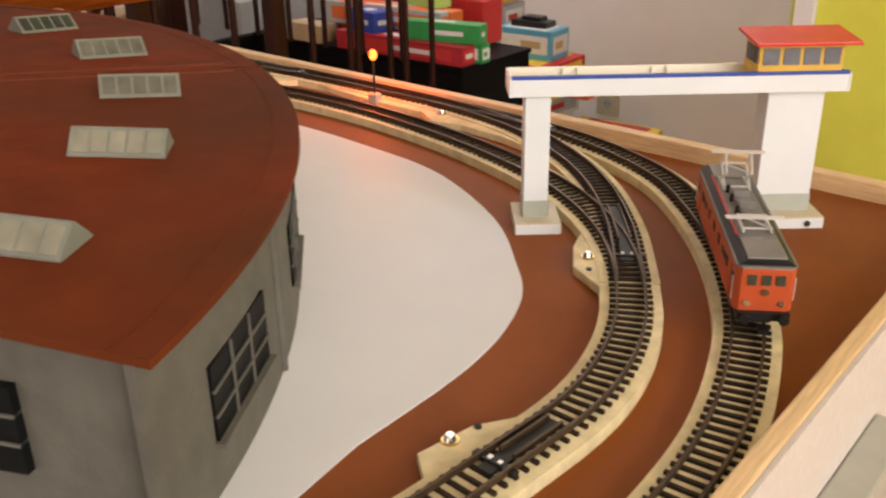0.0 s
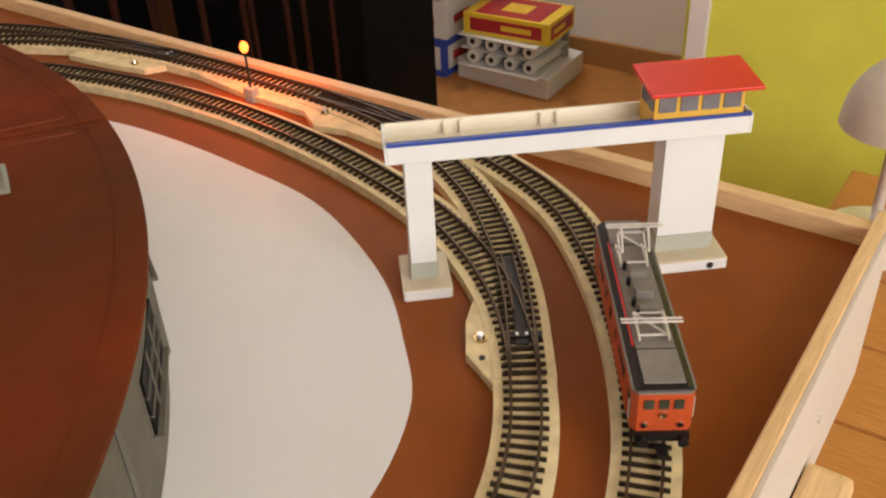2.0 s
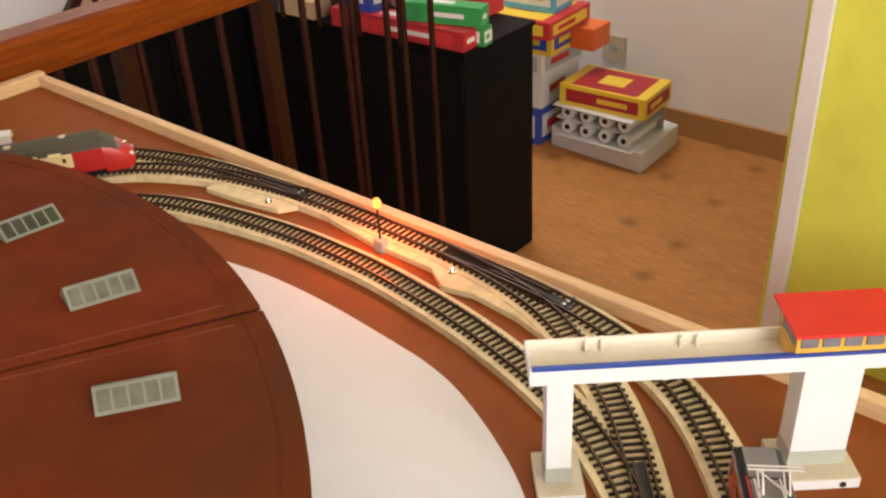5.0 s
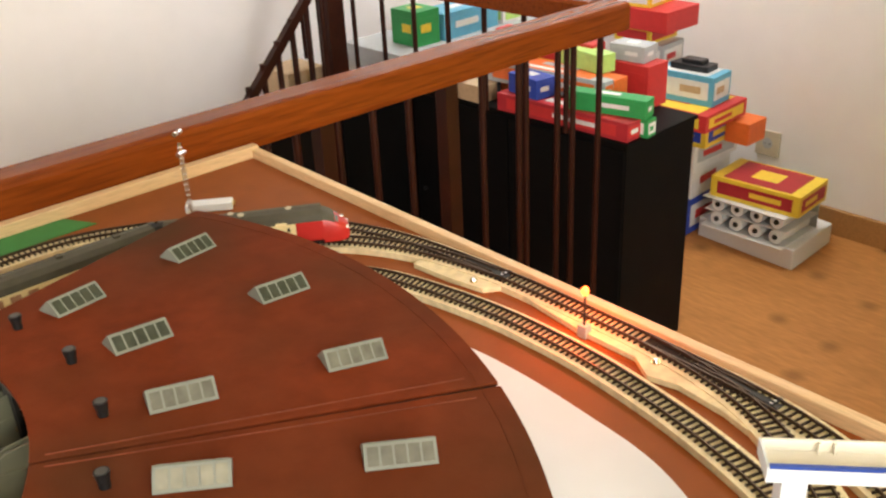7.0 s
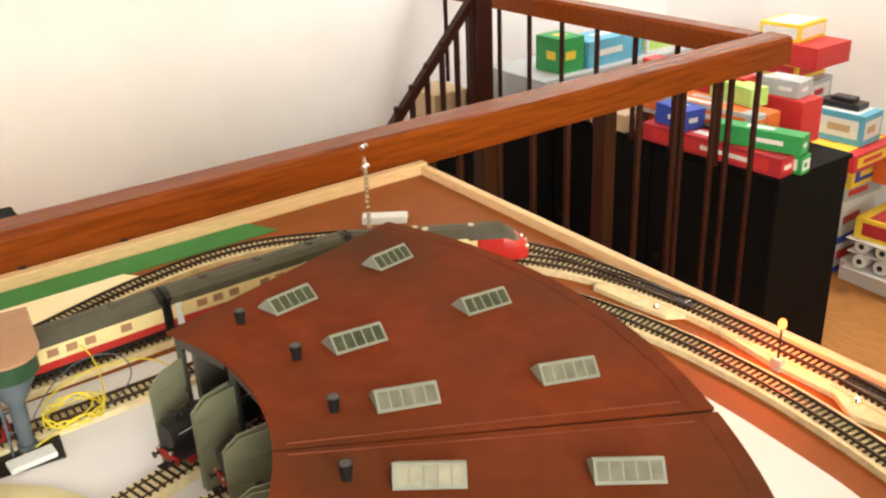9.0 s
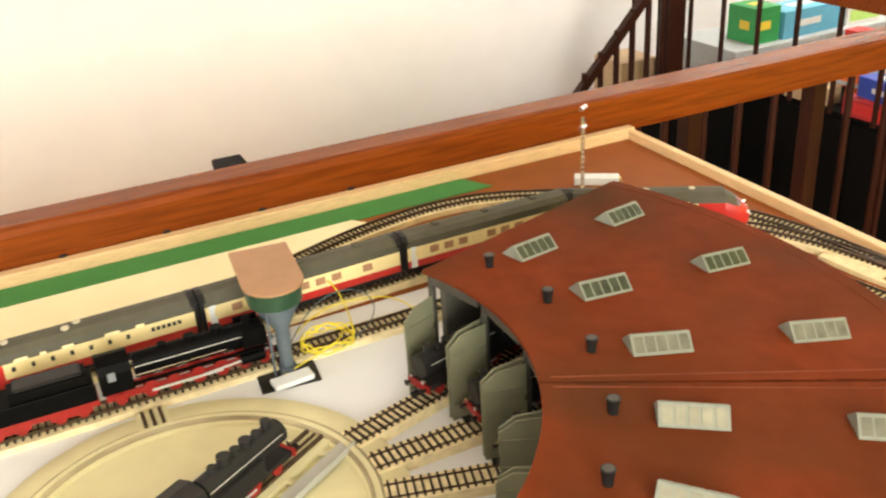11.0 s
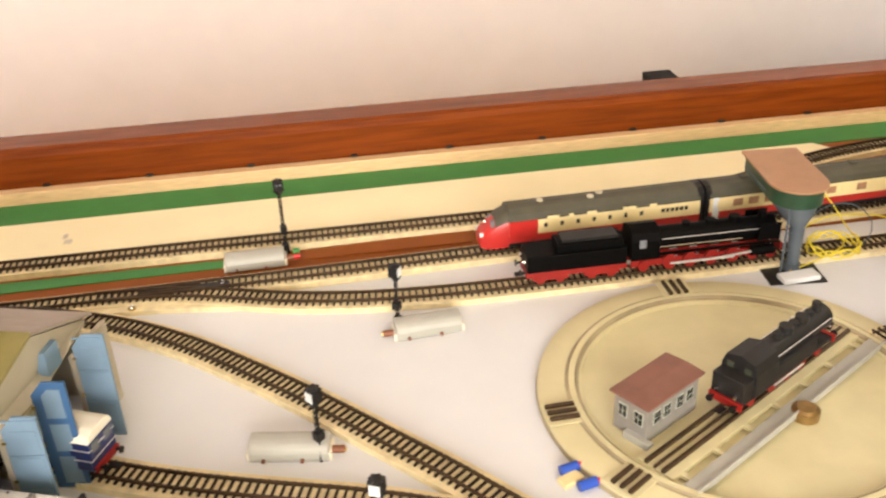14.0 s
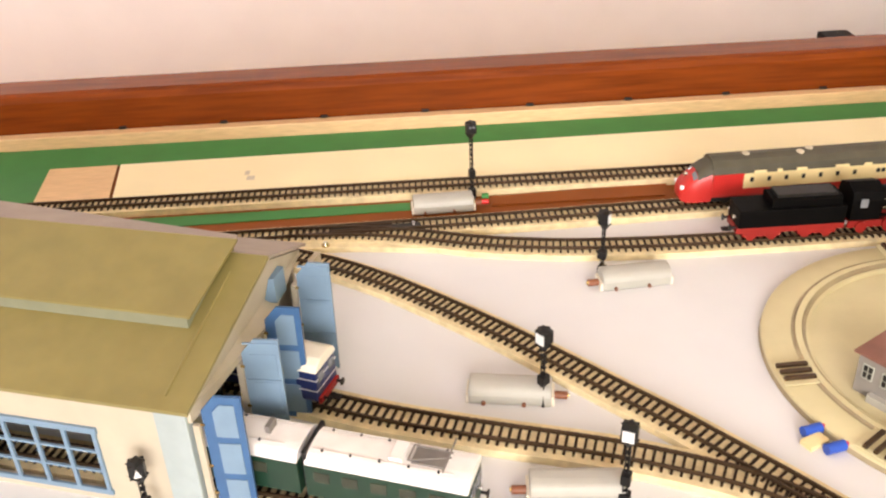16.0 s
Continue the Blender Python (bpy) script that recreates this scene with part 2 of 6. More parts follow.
def bm_extrude_profile(bm, profile, x0, x1, m=None):
    """A profile of (y, z) drawn out along x."""
    m = m or Matrix()
    a = [bm.verts.new(m @ Vector((x0, y, z))) for y, z in profile]
    b = [bm.verts.new(m @ Vector((x1, y, z))) for y, z in profile]
    n = len(profile)
    bm.faces.new(a[::-1])
    bm.faces.new(b)
    for i in range(n):
        bm.faces.new((a[i], a[(i + 1) % n], b[(i + 1) % n], b[i]))


def finish(bm, bevel=0.0):
    bmesh.ops.recalc_face_normals(bm, faces=bm.faces)
    if bevel:
        bmesh.ops.bevel(bm, geom=[e for e in bm.edges if e.calc_face_angle(0) > 0.5], offset=bevel, segments=2, affect="EDGES", profile=0.6)
    return bm


def mesh_of(name, bm, mat, smooth=False, bevel=0.0):
    finish(bm, bevel)
    me = bpy.data.meshes.new(name)
    bm.to_mesh(me)
    bm.free()
    me.materials.append(M[mat])
    if smooth:
        for p in me.polygons:
            p.use_smooth = True
        me.set_sharp_from_angle(angle=radians(40))
    return me


def part(name, bm, mat, parent, label="", smooth=False, bevel=0.0):
    ob = new(name, mesh_of(name, bm, mat, smooth, bevel))
    ob.parent = parent
    if label:
        tagged(ob, label)
    return ob


def thing(name, label, category, m=None, group="", kind=""):
    ob = new(name)
    ob.empty_display_size = 0.02
    ob.matrix_world = m or Matrix()
    return tagged(ob, label, category, group, kind)


def solid(name, bm, mat, label, category="", group="", kind="", smooth=False, bevel=0.0, m=None):
    ob = new(name, mesh_of(name, bm, mat, smooth, bevel))
    if m:
        ob.matrix_world = m
    return tagged(ob, label, category, group, kind)


def box_part(name, mat, parent, x0, x1, y0, y1, z0, z1, label="", bevel=0.0, m=None):
    bm = bmesh.new()
    bm_box(bm, x0, x1, y0, y1, z0, z1, m)
    return part(name, bm, mat, parent, label, bevel=bevel)


def rod_part(name, mat, parent, a, b, r, label="", seg=10, r2=None):
    bm = bmesh.new()
    bm_rod(bm, a, b, r, seg, r2)
    return part(name, bm, mat, parent, label, smooth=True)


def smooth_line(points, step=0.004):
    """A soft curve through (x, y) points, sampled at even steps."""
    p = [np.array(q, float) for q in points]
    p = [2 * p[0] - p[1], *p, 2 * p[-1] - p[-2]]
    out = []
    for i in range(1, len(p) - 2):
        n = max(2, int(np.linalg.norm(p[i + 1] - p[i]) / 0.004))
        for k in range(n):
            t = k / n
            out.append(0.5 * (2 * p[i] + (p[i + 1] - p[i - 1]) * t + (2 * p[i - 1] - 5 * p[i] + 4 * p[i + 1] - p[i + 2]) * t * t
                              + (3 * p[i] - p[i - 1] - 3 * p[i + 1] + p[i + 2]) * t ** 3))
    out.append(p[-2])
    out = np.array(out)
    for _ in range(30):
        out[1:-1] = 0.25 * out[:-2] + 0.5 * out[1:-1] + 0.25 * out[2:]
    seg = np.r_[0, np.cumsum(np.hypot(*np.diff(out, axis=0).T))]
    s = np.linspace(0, seg[-1], max(2, int(seg[-1] / step)))
    return np.c_[np.interp(s, seg, out[:, 0]), np.interp(s, seg, out[:, 1])]


def side_of(line):
    d = np.gradient(line, axis=0)
    d /= np.hypot(*d.T)[:, None]
    return np.c_[-d[:, 1], d[:, 0]]


def bm_ribbon(bm, line, left, right, z0, z1):
    """A strip of the given reach to both sides of a line, with height."""
    n = side_of(line)
    rows = []
    for p, q in zip(line, n):
        a, b = p + q * left, p - q * right
        rows.append([bm.verts.new((*a, z0)), bm.verts.new((*a, z1)), bm.verts.new((*b, z1)), bm.verts.new((*b, z0))])
    for r, s in zip(rows, rows[1:]):
        for k in range(4):
            bm.faces.new((r[k], r[(k + 1) % 4], s[(k + 1) % 4], s[k]))
    bm.faces.new(rows[0][::-1])
    bm.faces.new(rows[-1])


# ---- the room ----
def room():
    bm = bmesh.new()
    bm_box(bm, -4.2, 3.2, -2.6, 4.0, F - 0.1, F - 0.02)
    solid("floor", bm, "floor", "dark oiled wooden floor of wide planks", "floor", kind="structure")
    bm = bmesh.new()
    bm_box(bm, 3.04, 3.18, 0.2, 4.0, F - 0.05, 2.7)
    solid("wall_east", bm, "plaster", "cream plastered wall with a socket", "wall", kind="structure")
    bm = bmesh.new()
    bm_box(bm, 2.05, 2.20, -2.6, 0.745, F - 0.05, 2.7)
    solid("wall_lime", bm, "lime", "lime green painted wall ending in a white trim", "wall", kind="structure")
    bm = bmesh.new()
    bm_box(bm, -4.2, 3.2, 2.95, 3.1, -1.5, 2.7)
    solid("wall_north", bm, "plaster", "cream plastered wall behind the stairs", "wall", kind="structure")
    bm = bmesh.new()
    bm_box(bm, -4.2, 3.2, -2.75, -2.6, F - 0.05, 0.9)
    bm_box(bm, -4.2, -1.6, -2.75, -2.6, 0.9, 2.7)
    bm_box(bm, 1.2, 3.2, -2.75, -2.6, 0.9, 2.7)
    bm_box(bm, -1.6, 1.2, -2.75, -2.6, 2.4, 2.7)
    solid("wall_south", bm, "plaster", "cream plastered wall with a window opening", "wall", kind="structure")
    bm = bmesh.new()
    bm_box(bm, -4.35, -4.2, -2.6, 4.0, F - 0.05, 2.7)
    solid("wall_west", bm, "plaster", "cream plastered wall", "wall", kind="structure")
    bm = bmesh.new()
    bm_box(bm, -4.35, 3.2, -2.75, 4.1, 2.7, 2.8)
    solid("ceiling", bm, "plaster", "cream plastered ceiling", "ceiling", kind="structure")
    bm = bmesh.new()
    bm_box(bm, 2.03, 2.048, 0.688, 0.732, F, 2.7)
    solid("trim", bm, "white_trim", "white wooden door trim", "trim", kind="structure", bevel=0.003)
    bm = bmesh.new()
    bm_box(bm, 3.02, 3.038, 0.86, 2.9, F - 0.02, F + 0.075)
    solid("baseboard", bm, "skirting", "brown wooden baseboard", "baseboard", kind="structure", bevel=0.002)


room()

# ---- the layout board ----
WHITE = [(-1.6868, 0.1986), (0.0937, 0.2583), (0.2411, 0.2791), (0.3253, 0.2803), (0.3775, 0.2897), (0.4263, 0.3099), (0.4542, 0.3361), (0.5116, 0.3964),
         (0.5672, 0.5034), (0.5835, 0.604), (0.5906, 0.7048), (0.5852, 0.7958), (0.5553, 0.9365), (0.5141, 1.054), (0.4341, 1.1538), (-0.5982, 1.1454), (-0.7471, 1.1442), (-1.6827, 1.1403)]


def layout_board():
    base = thing("layout_board", "model railway board painted brown, white and green", "table")
    bm = bmesh.new()
    bm_prism(bm, [(-1.695, 0.1365), (0.7235, 0.1165), (0.746, 1.451), (-1.695, 1.451)], T - 0.02, T)
    part("board", bm, "brown_board", base)
    box_part("rear_strip", "pine", base, -1.71, 0.760, 1.4515, 1.469, T - 0.08, T + 0.019, "bare pine edge strip", 0.0015)
    bm = bmesh.new()
    bm_prism(bm, [(0.7240, 0.1170), (0.7375, 0.1168), (0.7595, 1.451), (0.7465, 1.451)], T - 0.08, T + 0.015)
    part("side_strip", bm, "pine_y", base, "bare pine edge strip", bevel=0.0015)
    box_part("front_strip", "pine", base, -1.71, 0.749, 0.1105, 0.1208, T - 0.13, T + 0.018, "pine edge strip with a grey outside", 0.0015)
    box_part("front_fascia", "grey_board", base, -1.70, 0.748, 0.1075, 0.1102, T - 0.135, T + 0.0165, "grey fibreboard facing")
    box_part("left_strip", "pine_y", base, -1.71, -1.6955, 0.122, 1.451, T - 0.08, T + 0.019, "bare pine edge strip", 0.0015)
    bm = bmesh.new()
    edge = smooth_line(WHITE[2:13], 0.01)
    bm_prism(bm, [*WHITE[:2], *map(tuple, edge), *WHITE[13:]], T + 0.0002, T + 0.0012)
    part("white_ground", bm, "white_board", base, "matt white painted ground")
    bm = bmesh.new()
    bm_prism(bm, [(-1.69, 1.29), (-1.085, 1.284), (-1.085, 1.384), (0.448, 1.397), (0.421, 1.451), (-1.69, 1.451)], T + 0.0002, T + 0.0012)
    part("green_strip", bm, "green_paint", base, "grass green painted strip")
    bm = bmesh.new()
    bm_prism(bm, [(-1.69, 1.185), (-0.637, 1.209), (-0.637, 1.227), (-1.69, 1.228)], T + 0.0002, T + 0.0014)
    part("green_wedge", bm, "green_paint", base, "grass green painted wedge")
    bm = bmesh.new()
    bm_prism(bm, [(-1.002, 1.279), (0.109, 1.285), (0.2305, 1.370), (0.211, 1.395), (-1.016, 1.383)], T + 0.0016, T + 0.003)
    part("card_strip", bm, "card", base, "cream cardboard sheet beside the track")
    bm = bmesh.new()
    bm_prism(bm, [(-1.098, 1.273), (-1.006, 1.274), (-1.020, 1.381), (-1.108, 1.380)], T + 0.0016, T + 0.0034)
    part("card_end", bm, "pine", base, "tan end piece of the cardboard sheet")
    for dx, w in ((0.0, 0.010), (-0.004, 0.006)):
        box_part("card_mark", "gate_base", base, -0.842 + dx, -0.842 + dx + w, 1.312 - dx * 4, 1.324 - dx * 4, T + 0.003, T + 0.0032, "faint brown mark on the card")
    for x, y in ((-1.6, 0.2), (0.6, 0.2), (-1.6, 1.35), (0.6, 1.35)):
        box_part("table_leg", "pine", base, x - 0.03, x + 0.03, y - 0.03, y + 0.03, F - 0.02, T - 0.02, bevel=0.003)
    rod_part("screw", "steel", base, (0.592, 0.108, 0.746), (0.592, 0.1055, 0.746), 0.003)
    return base


layout_board()

# ---- tracks ----
OUTER = [(-1.6768, 0.1337), (-0.7986, 0.1345), (0.0947, 0.1348), (0.2413, 0.1329), (0.3429, 0.1384), (0.426, 0.1611), (0.4787, 0.1846), (0.5419, 0.224), (0.6032, 0.2756),
         (0.6543, 0.3332), (0.692, 0.4142), (0.7095, 0.5008), (0.7162, 0.6033), (0.7188, 0.6848), (0.7205, 0.7705), (0.7185, 0.8552), (0.708, 0.9871), (0.6861, 1.0729),
         (0.6546, 1.1393), (0.6125, 1.1983), (0.5446, 1.268), (0.4681, 1.318), (0.3973, 1.3491), (0.313, 1.3573), (0.2343, 1.3458), (0.1649, 1.3275),
         (0.0594, 1.2898), (-0.0411, 1.267), (-0.1931, 1.2566), (-0.3649, 1.2539), (-0.6952, 1.2541), (-1.0302, 1.2534), (-1.6716, 1.2566)]
INNER = [(-1.6769, 0.2086), (-0.5986, 0.2117), (0.0941, 0.2167), (0.2412, 0.2115), (0.3142, 0.2059), (0.3488, 0.2078), (0.3858, 0.2161), (0.4225, 0.2302), (0.4525, 0.2475),
         (0.4848, 0.2691), (0.524, 0.3033), (0.5595, 0.3477), (0.5895, 0.4005), (0.6106, 0.4567), (0.6312, 0.5326), (0.6435, 0.6037), (0.6508, 0.6648), (0.6522, 0.7242),
         (0.6511, 0.7849), (0.6406, 0.8667), (0.6215, 0.9491), (0.5911, 1.0059), (0.5442, 1.0541), (0.4641, 1.086), (0.313, 1.0914), (0.109, 1.086), (-0.296, 1.0815),
         (-0.443, 1.0869), (-0.5034, 1.0949), (-0.5633, 1.1079), (-0.6234, 1.1284), (-0.6875, 1.1459), (-0.7768, 1.1528)]
BRANCH = [(0.466, 0.2554), (0.499, 0.2771), (0.5392, 0.305), (0.593, 0.3514), (0.6325, 0.3958), (0.6596, 0.4372), (0.6848, 0.4826), (0.7, 0.5262), (0.711, 0.5772), (0.7167, 0.6339)]
TEE_LINE = [(0.7196, 0.8347), (0.7141, 0.8856), (0.703, 0.9466), (0.6823, 1.0077), (0.6478, 1.067), (0.5943, 1.1191), (0.5248, 1.1639), (0.434, 1.1887), (0.3125, 1.1922), (0.1981, 1.1847),
            (0.0084, 1.1749), (-0.3355, 1.165), (-0.4971, 1.1588), (-0.6873, 1.1539), (-1.0917, 1.1482), (-1.6726, 1.1453)]
CROSS = [(-0.8957, 1.1479), (-0.8271, 1.1308), (-0.7511, 1.0976), (-0.702, 1.068), (-0.6559, 1.0328), (-0.6018, 0.983), (-0.553, 0.9349), (-0.5096, 0.8882), (-0.4695, 0.8437),
         (-0.4322, 0.8031), (-0.3999, 0.764), (-0.3691, 0.7273), (-0.3087, 0.6471), (-0.2175, 0.5184), (-0.0991, 0.3818)]
SHED_A = [(-1.1465, 0.9979), (-0.9028, 0.925), (-0.7737, 0.8809), (-0.6962, 0.8466), (-0.6596, 0.8312), (-0.614, 0.8151), (-0.5694, 0.8001), (-0.5261, 0.7869), (-0.4846, 0.7725), (-0.4448, 0.756), (-0.3898, 0.7282), (-0.3447, 0.6901)]
SHED_B = [(-1.174, 0.8876), (-0.9298, 0.8147), (-0.7108, 0.746), (-0.6093, 0.7107), (-0.5069, 0.6623), (-0.4254, 0.602), (-0.3537, 0.5125)]
ZB, ZT, ZR = T + 0.008, T + 0.0102, T + 0.0133


def sleeper_poses(line, pitch=0.0075):
    n = side_of(line)
    seg = np.r_[0, np.cumsum(np.hypot(*np.diff(line, axis=0).T))]
    for s in np.arange(pitch / 2, seg[-1], pitch):
        x, y = np.interp(s, seg, line[:, 0]), np.interp(s, seg, line[:, 1])
        a, b = np.interp(s, seg, n[:, 0]), np.interp(s, seg, n[:, 1])
        yield x, y, math.degrees(math.atan2(b, a))


def sleeper_mesh():
    bm = bmesh.new()
    bm_box(bm, -0.0132, 0.0132, -0.00105, 0.00105, 0, ZT - ZB)
    return mesh_of("sleeper", bm, "tie")


SLEEPER = sleeper_mesh()


def track(points, label, bed=(0.019, 0.019), near=None, lift=0.0):
    base = thing("track", label, "track", group="model railway tracks")
    line = smooth_line(points)
    bm = bmesh.new()
    bm_ribbon(bm, line, bed[0], bed[1], T, ZB + lift)
    part("track_bed", bm, "bed", base, "cream plywood track bed")
    for off in (0.0087, -0.0087):
        bm = bmesh.new()
        n = side_of(line)
        bm_ribbon(bm, line + n * off, 0.00085, 0.00085, ZT - 0.0004, ZR)
        part("rail", bm, "rail", base)
    bm = bmesh.new()
    rest = []
    for x, y, a in sleeper_poses(line):
        if near and near(x, y):
            ob = new("sleeper", SLEEPER)
            ob.parent = base
            ob.matrix_world = pose(x, y, ZB - 0.0002 + lift, 0, 0, a)
        else:
            rest.append((x, y, a))
    verts, faces = [], []
    for x, y, a in rest:
        c, s = math.cos(math.radians(a)), math.sin(math.radians(a))
        k = len(verts)
        for z in (ZB - 0.0002 + lift, ZT - 0.0002 + lift):
            for u, v in ((-0.0132, -0.00105), (0.0132, -0.00105), (0.0132, 0.00105), (-0.0132, 0.00105)):
                verts.append((x + c * u - s * v, y + s * u + c * v, z))
        faces += [(k + 4, k + 5, k + 6, k + 7), (k, k + 1, k + 5, k + 4), (k + 1, k + 2, k + 6, k + 5), (k + 2, k + 3, k + 7, k + 6), (k + 3, k, k + 4, k + 7)]
    bm.free()
    if verts:
        me = bpy.data.meshes.new("sleeper_row")
        me.from_pydata(verts, [], faces)
        me.materials.append(M["tie"])
        ob = tagged(new("sleeper_row", me), kind="stuff")
        ob.parent = base
    return base


track(OUTER, "outer track loop with dark sleepers on a plywood bed", near=lambda x, y: x > 0.3 or (-0.65 < x < 0.0 and y > 1.2))
track(INNER, "inner track loop with dark sleepers on a plywood bed", near=lambda x, y: x > 0.25 or (-0.8 < x < 0.05 and y > 1.0))
track(BRANCH, "branch track leaving the inner loop at points", near=lambda x, y: True, lift=0.0004)
track(TEE_LINE, "straight station track under the red and cream railcar", near=lambda x, y: x > -1.0, lift=0.0005)
track(CROSS, "curved track crossing the white ground towards the shed", near=lambda x, y: True, lift=-0.0004)
track(SHED_A, "shed track joining the curved track at points", near=lambda x, y: True, lift=0.0004)
track(SHED_B, "shed track under the green railcar", near=lambda x, y: True)



def point_set(line, a, b, side):
    """Black throw bar, frog and blades of a set of points between two places on a line."""
    pts = smooth_line(line)
    i, j = sorted(int(np.argmin(np.hypot(*(pts - np.array(p)).T))) for p in (a, b))
    seg = pts[i:j + 1]
    base = thing("points", "black frog and blades of a set of points", "points", group="sets of points")
    bm = bmesh.new()
    bm_ribbon(bm, seg, 0.0042, 0.0042, ZT - 0.0002, ZT + 0.0009)
    part("frog_plate", bm, "dark", base, "black plastic frog plate")
    k = len(seg) // 3
    for off in (-0.0042, 0.0042):
        bm = bmesh.new()
        bm_ribbon(bm, seg[k:] + side_of(seg[k:]) * off, 0.0007, 0.0007, ZT, ZR + 0.0002)
        part("blade", bm, "rail", base)
    p, n = seg[2], side_of(seg)[2]
    deg = math.degrees(math.atan2(n[1], n[0]))
    box_part("throw_bar", "black", base, -0.0125, 0.0125, -0.002, 0.002, ZT, ZT + 0.0018, m=pose(p[0], p[1], 0, 0, 0, deg))
    for dx in (-0.003, 0.003):
        box_part("pivot", "steel", base, dx - 0.001, dx + 0.001, -0.0012, 0.0012, ZT + 0.0022, ZT + 0.003, m=pose(p[0], p[1], 0, 0, 0, deg))


point_set(BRANCH, (0.4889, 0.2701), (0.5668, 0.3292), 1)
point_set(OUTER, (0.71, 0.5671), (0.7008, 0.4701), 1)
point_set(OUTER, (0.7172, 0.9058), (0.7196, 0.8347), 1)
point_set(TEE_LINE, (-0.6279, 1.155), (-0.7269, 1.1534), 1)
point_set(INNER, (0.2533, 0.2105), (0.307, 0.206), 1)

# ---- roundhouse ----
RC = Vector((-0.130, 0.861))
R_IN, R_OUT, Z_OUT, Z_IN = 0.287, 0.646, 0.9022, 0.9285


def rh_point(u, v):
    """Roof point: u from the rear end (0) over the seam (0.5) to the near end (1), v from the door front to the outer eave."""
    a = radians(float(np.interp(u, [0, 0.5, 1], [22.6, -24.2, -65.8])))
    r = R_IN + (R_OUT - R_IN) * v
    return Vector((RC.x + r * math.cos(a), RC.y + r * math.sin(a), Z_IN + (Z_OUT - Z_IN) * v))


def roundhouse():
    base = thing("roundhouse", "weathered six-stall roundhouse with a dark red roof and grey walls", "engine shed")
    for lo, hi in ((0.0, 0.4968), (0.5032, 1.0)):
        bm = bmesh.new()
        rows = []
        n = 24
        for i in range(n + 1):
            u = lo + (hi - lo) * i / n
            a, b = rh_point(u, 0.0), rh_point(u, 1.0)
            rows.append([bm.verts.new(a), bm.verts.new(b), bm.verts.new(b - Vector((0, 0, 0.004))), bm.verts.new(a - Vector((0, 0, 0.004)))])
        for r, s in zip(rows, rows[1:]):
            for k in range(4):
                bm.faces.new((r[k], r[(k + 1) % 4], s[(k + 1) % 4], s[k]))
        bm.faces.new(rows[0][::-1])
        bm.faces.new(rows[-1])
        part("roof", bm, "roof", base, "dark red weathered roof")
        for v in (0.952,):
            bm = bmesh.new()
            rows = []
            for i in range(n + 1):
                u = lo + (hi - lo) * i / n
                p, q, up = rh_point(u, v), rh_point(u, v + 0.0028), Vector((0, 0, 0.0004))
                rows.append([bm.verts.new(w) for w in (p, p + up, q + up, q)])
            for r, t in zip(rows, rows[1:]):
                for k in range(3):
                    bm.faces.new((r[k], r[k + 1], t[k + 1], t[k]))
            part("roof_bead", bm, "roof", base, "raised bead along the eave")
        u = hi - 0.012 if lo == 0.0 else lo + 0.012
        bm = bmesh.new()
        p, q = rh_point(u, 0.03), rh_point(u, 0.93)
        bm_rod(bm, p, q, 0.0008, 6)
        part("roof_bead", bm, "roof_edge", base, "raised bead beside the roof joint")
    # outer wall, in six bays
    for bay in range(6):
        bm = bmesh.new()
        lo, hi = bay / 6 + 0.001, (bay + 1) / 6 - 0.001
        rows = []
        for i in range(9):
            u = lo + (hi - lo) * i / 8
            p, q = rh_point(u, 0.978), rh_point(u, 0.966)
            zt = p.z - 0.004
            rows.append([bm.verts.new((p.x, p.y, T)), bm.verts.new((p.x, p.y, zt)), bm.verts.new((q.x, q.y, zt)), bm.verts.new((q.x, q.y, T))])
        for r, s in zip(rows, rows[1:]):
            for k in range(4):
                bm.faces.new((r[k], r[(k + 1) % 4], s[(k + 1) % 4], s[k]))
        bm.faces.new(rows[0][::-1])
        bm.faces.new(rows[-1])
        part("wall", bm, "rh_wall", base)
    for u in (0.012, 0.988):
        a, b = rh_point(u, 0.06), rh_point(u, 0.965)
        bm = bmesh.new()
        d = Vector((b.x - a.x, b.y - a.y)).normalized()
        nn = Vector((-d.y, d.x)) * 0.003
        lo = [(a.x + nn.x, a.y + nn.y, T), (b.x + nn.x, b.y + nn.y, T), (b.x + nn.x, b.y + nn.y, b.z - 0.0045), (a.x + nn.x, a.y + nn.y, a.z - 0.0045)]
        hi = [(x - 2 * nn.x, y - 2 * nn.y, z) for x, y, z in lo]
        v = [bm.verts.new(p) for p in lo + hi]
        for f in ((0, 1, 2, 3), (7, 6, 5, 4), (0, 4, 5, 1), (1, 5, 6, 2), (2, 6, 7, 3), (3, 7, 4, 0)):
            bm.faces.new([v[k] for k in f])
        part("end_wall", bm, "rh_wall", base)
    return base


RH = roundhouse()


def local_frame(x, y, z, deg):
    return pose(x, y, z, 0, 0, deg)


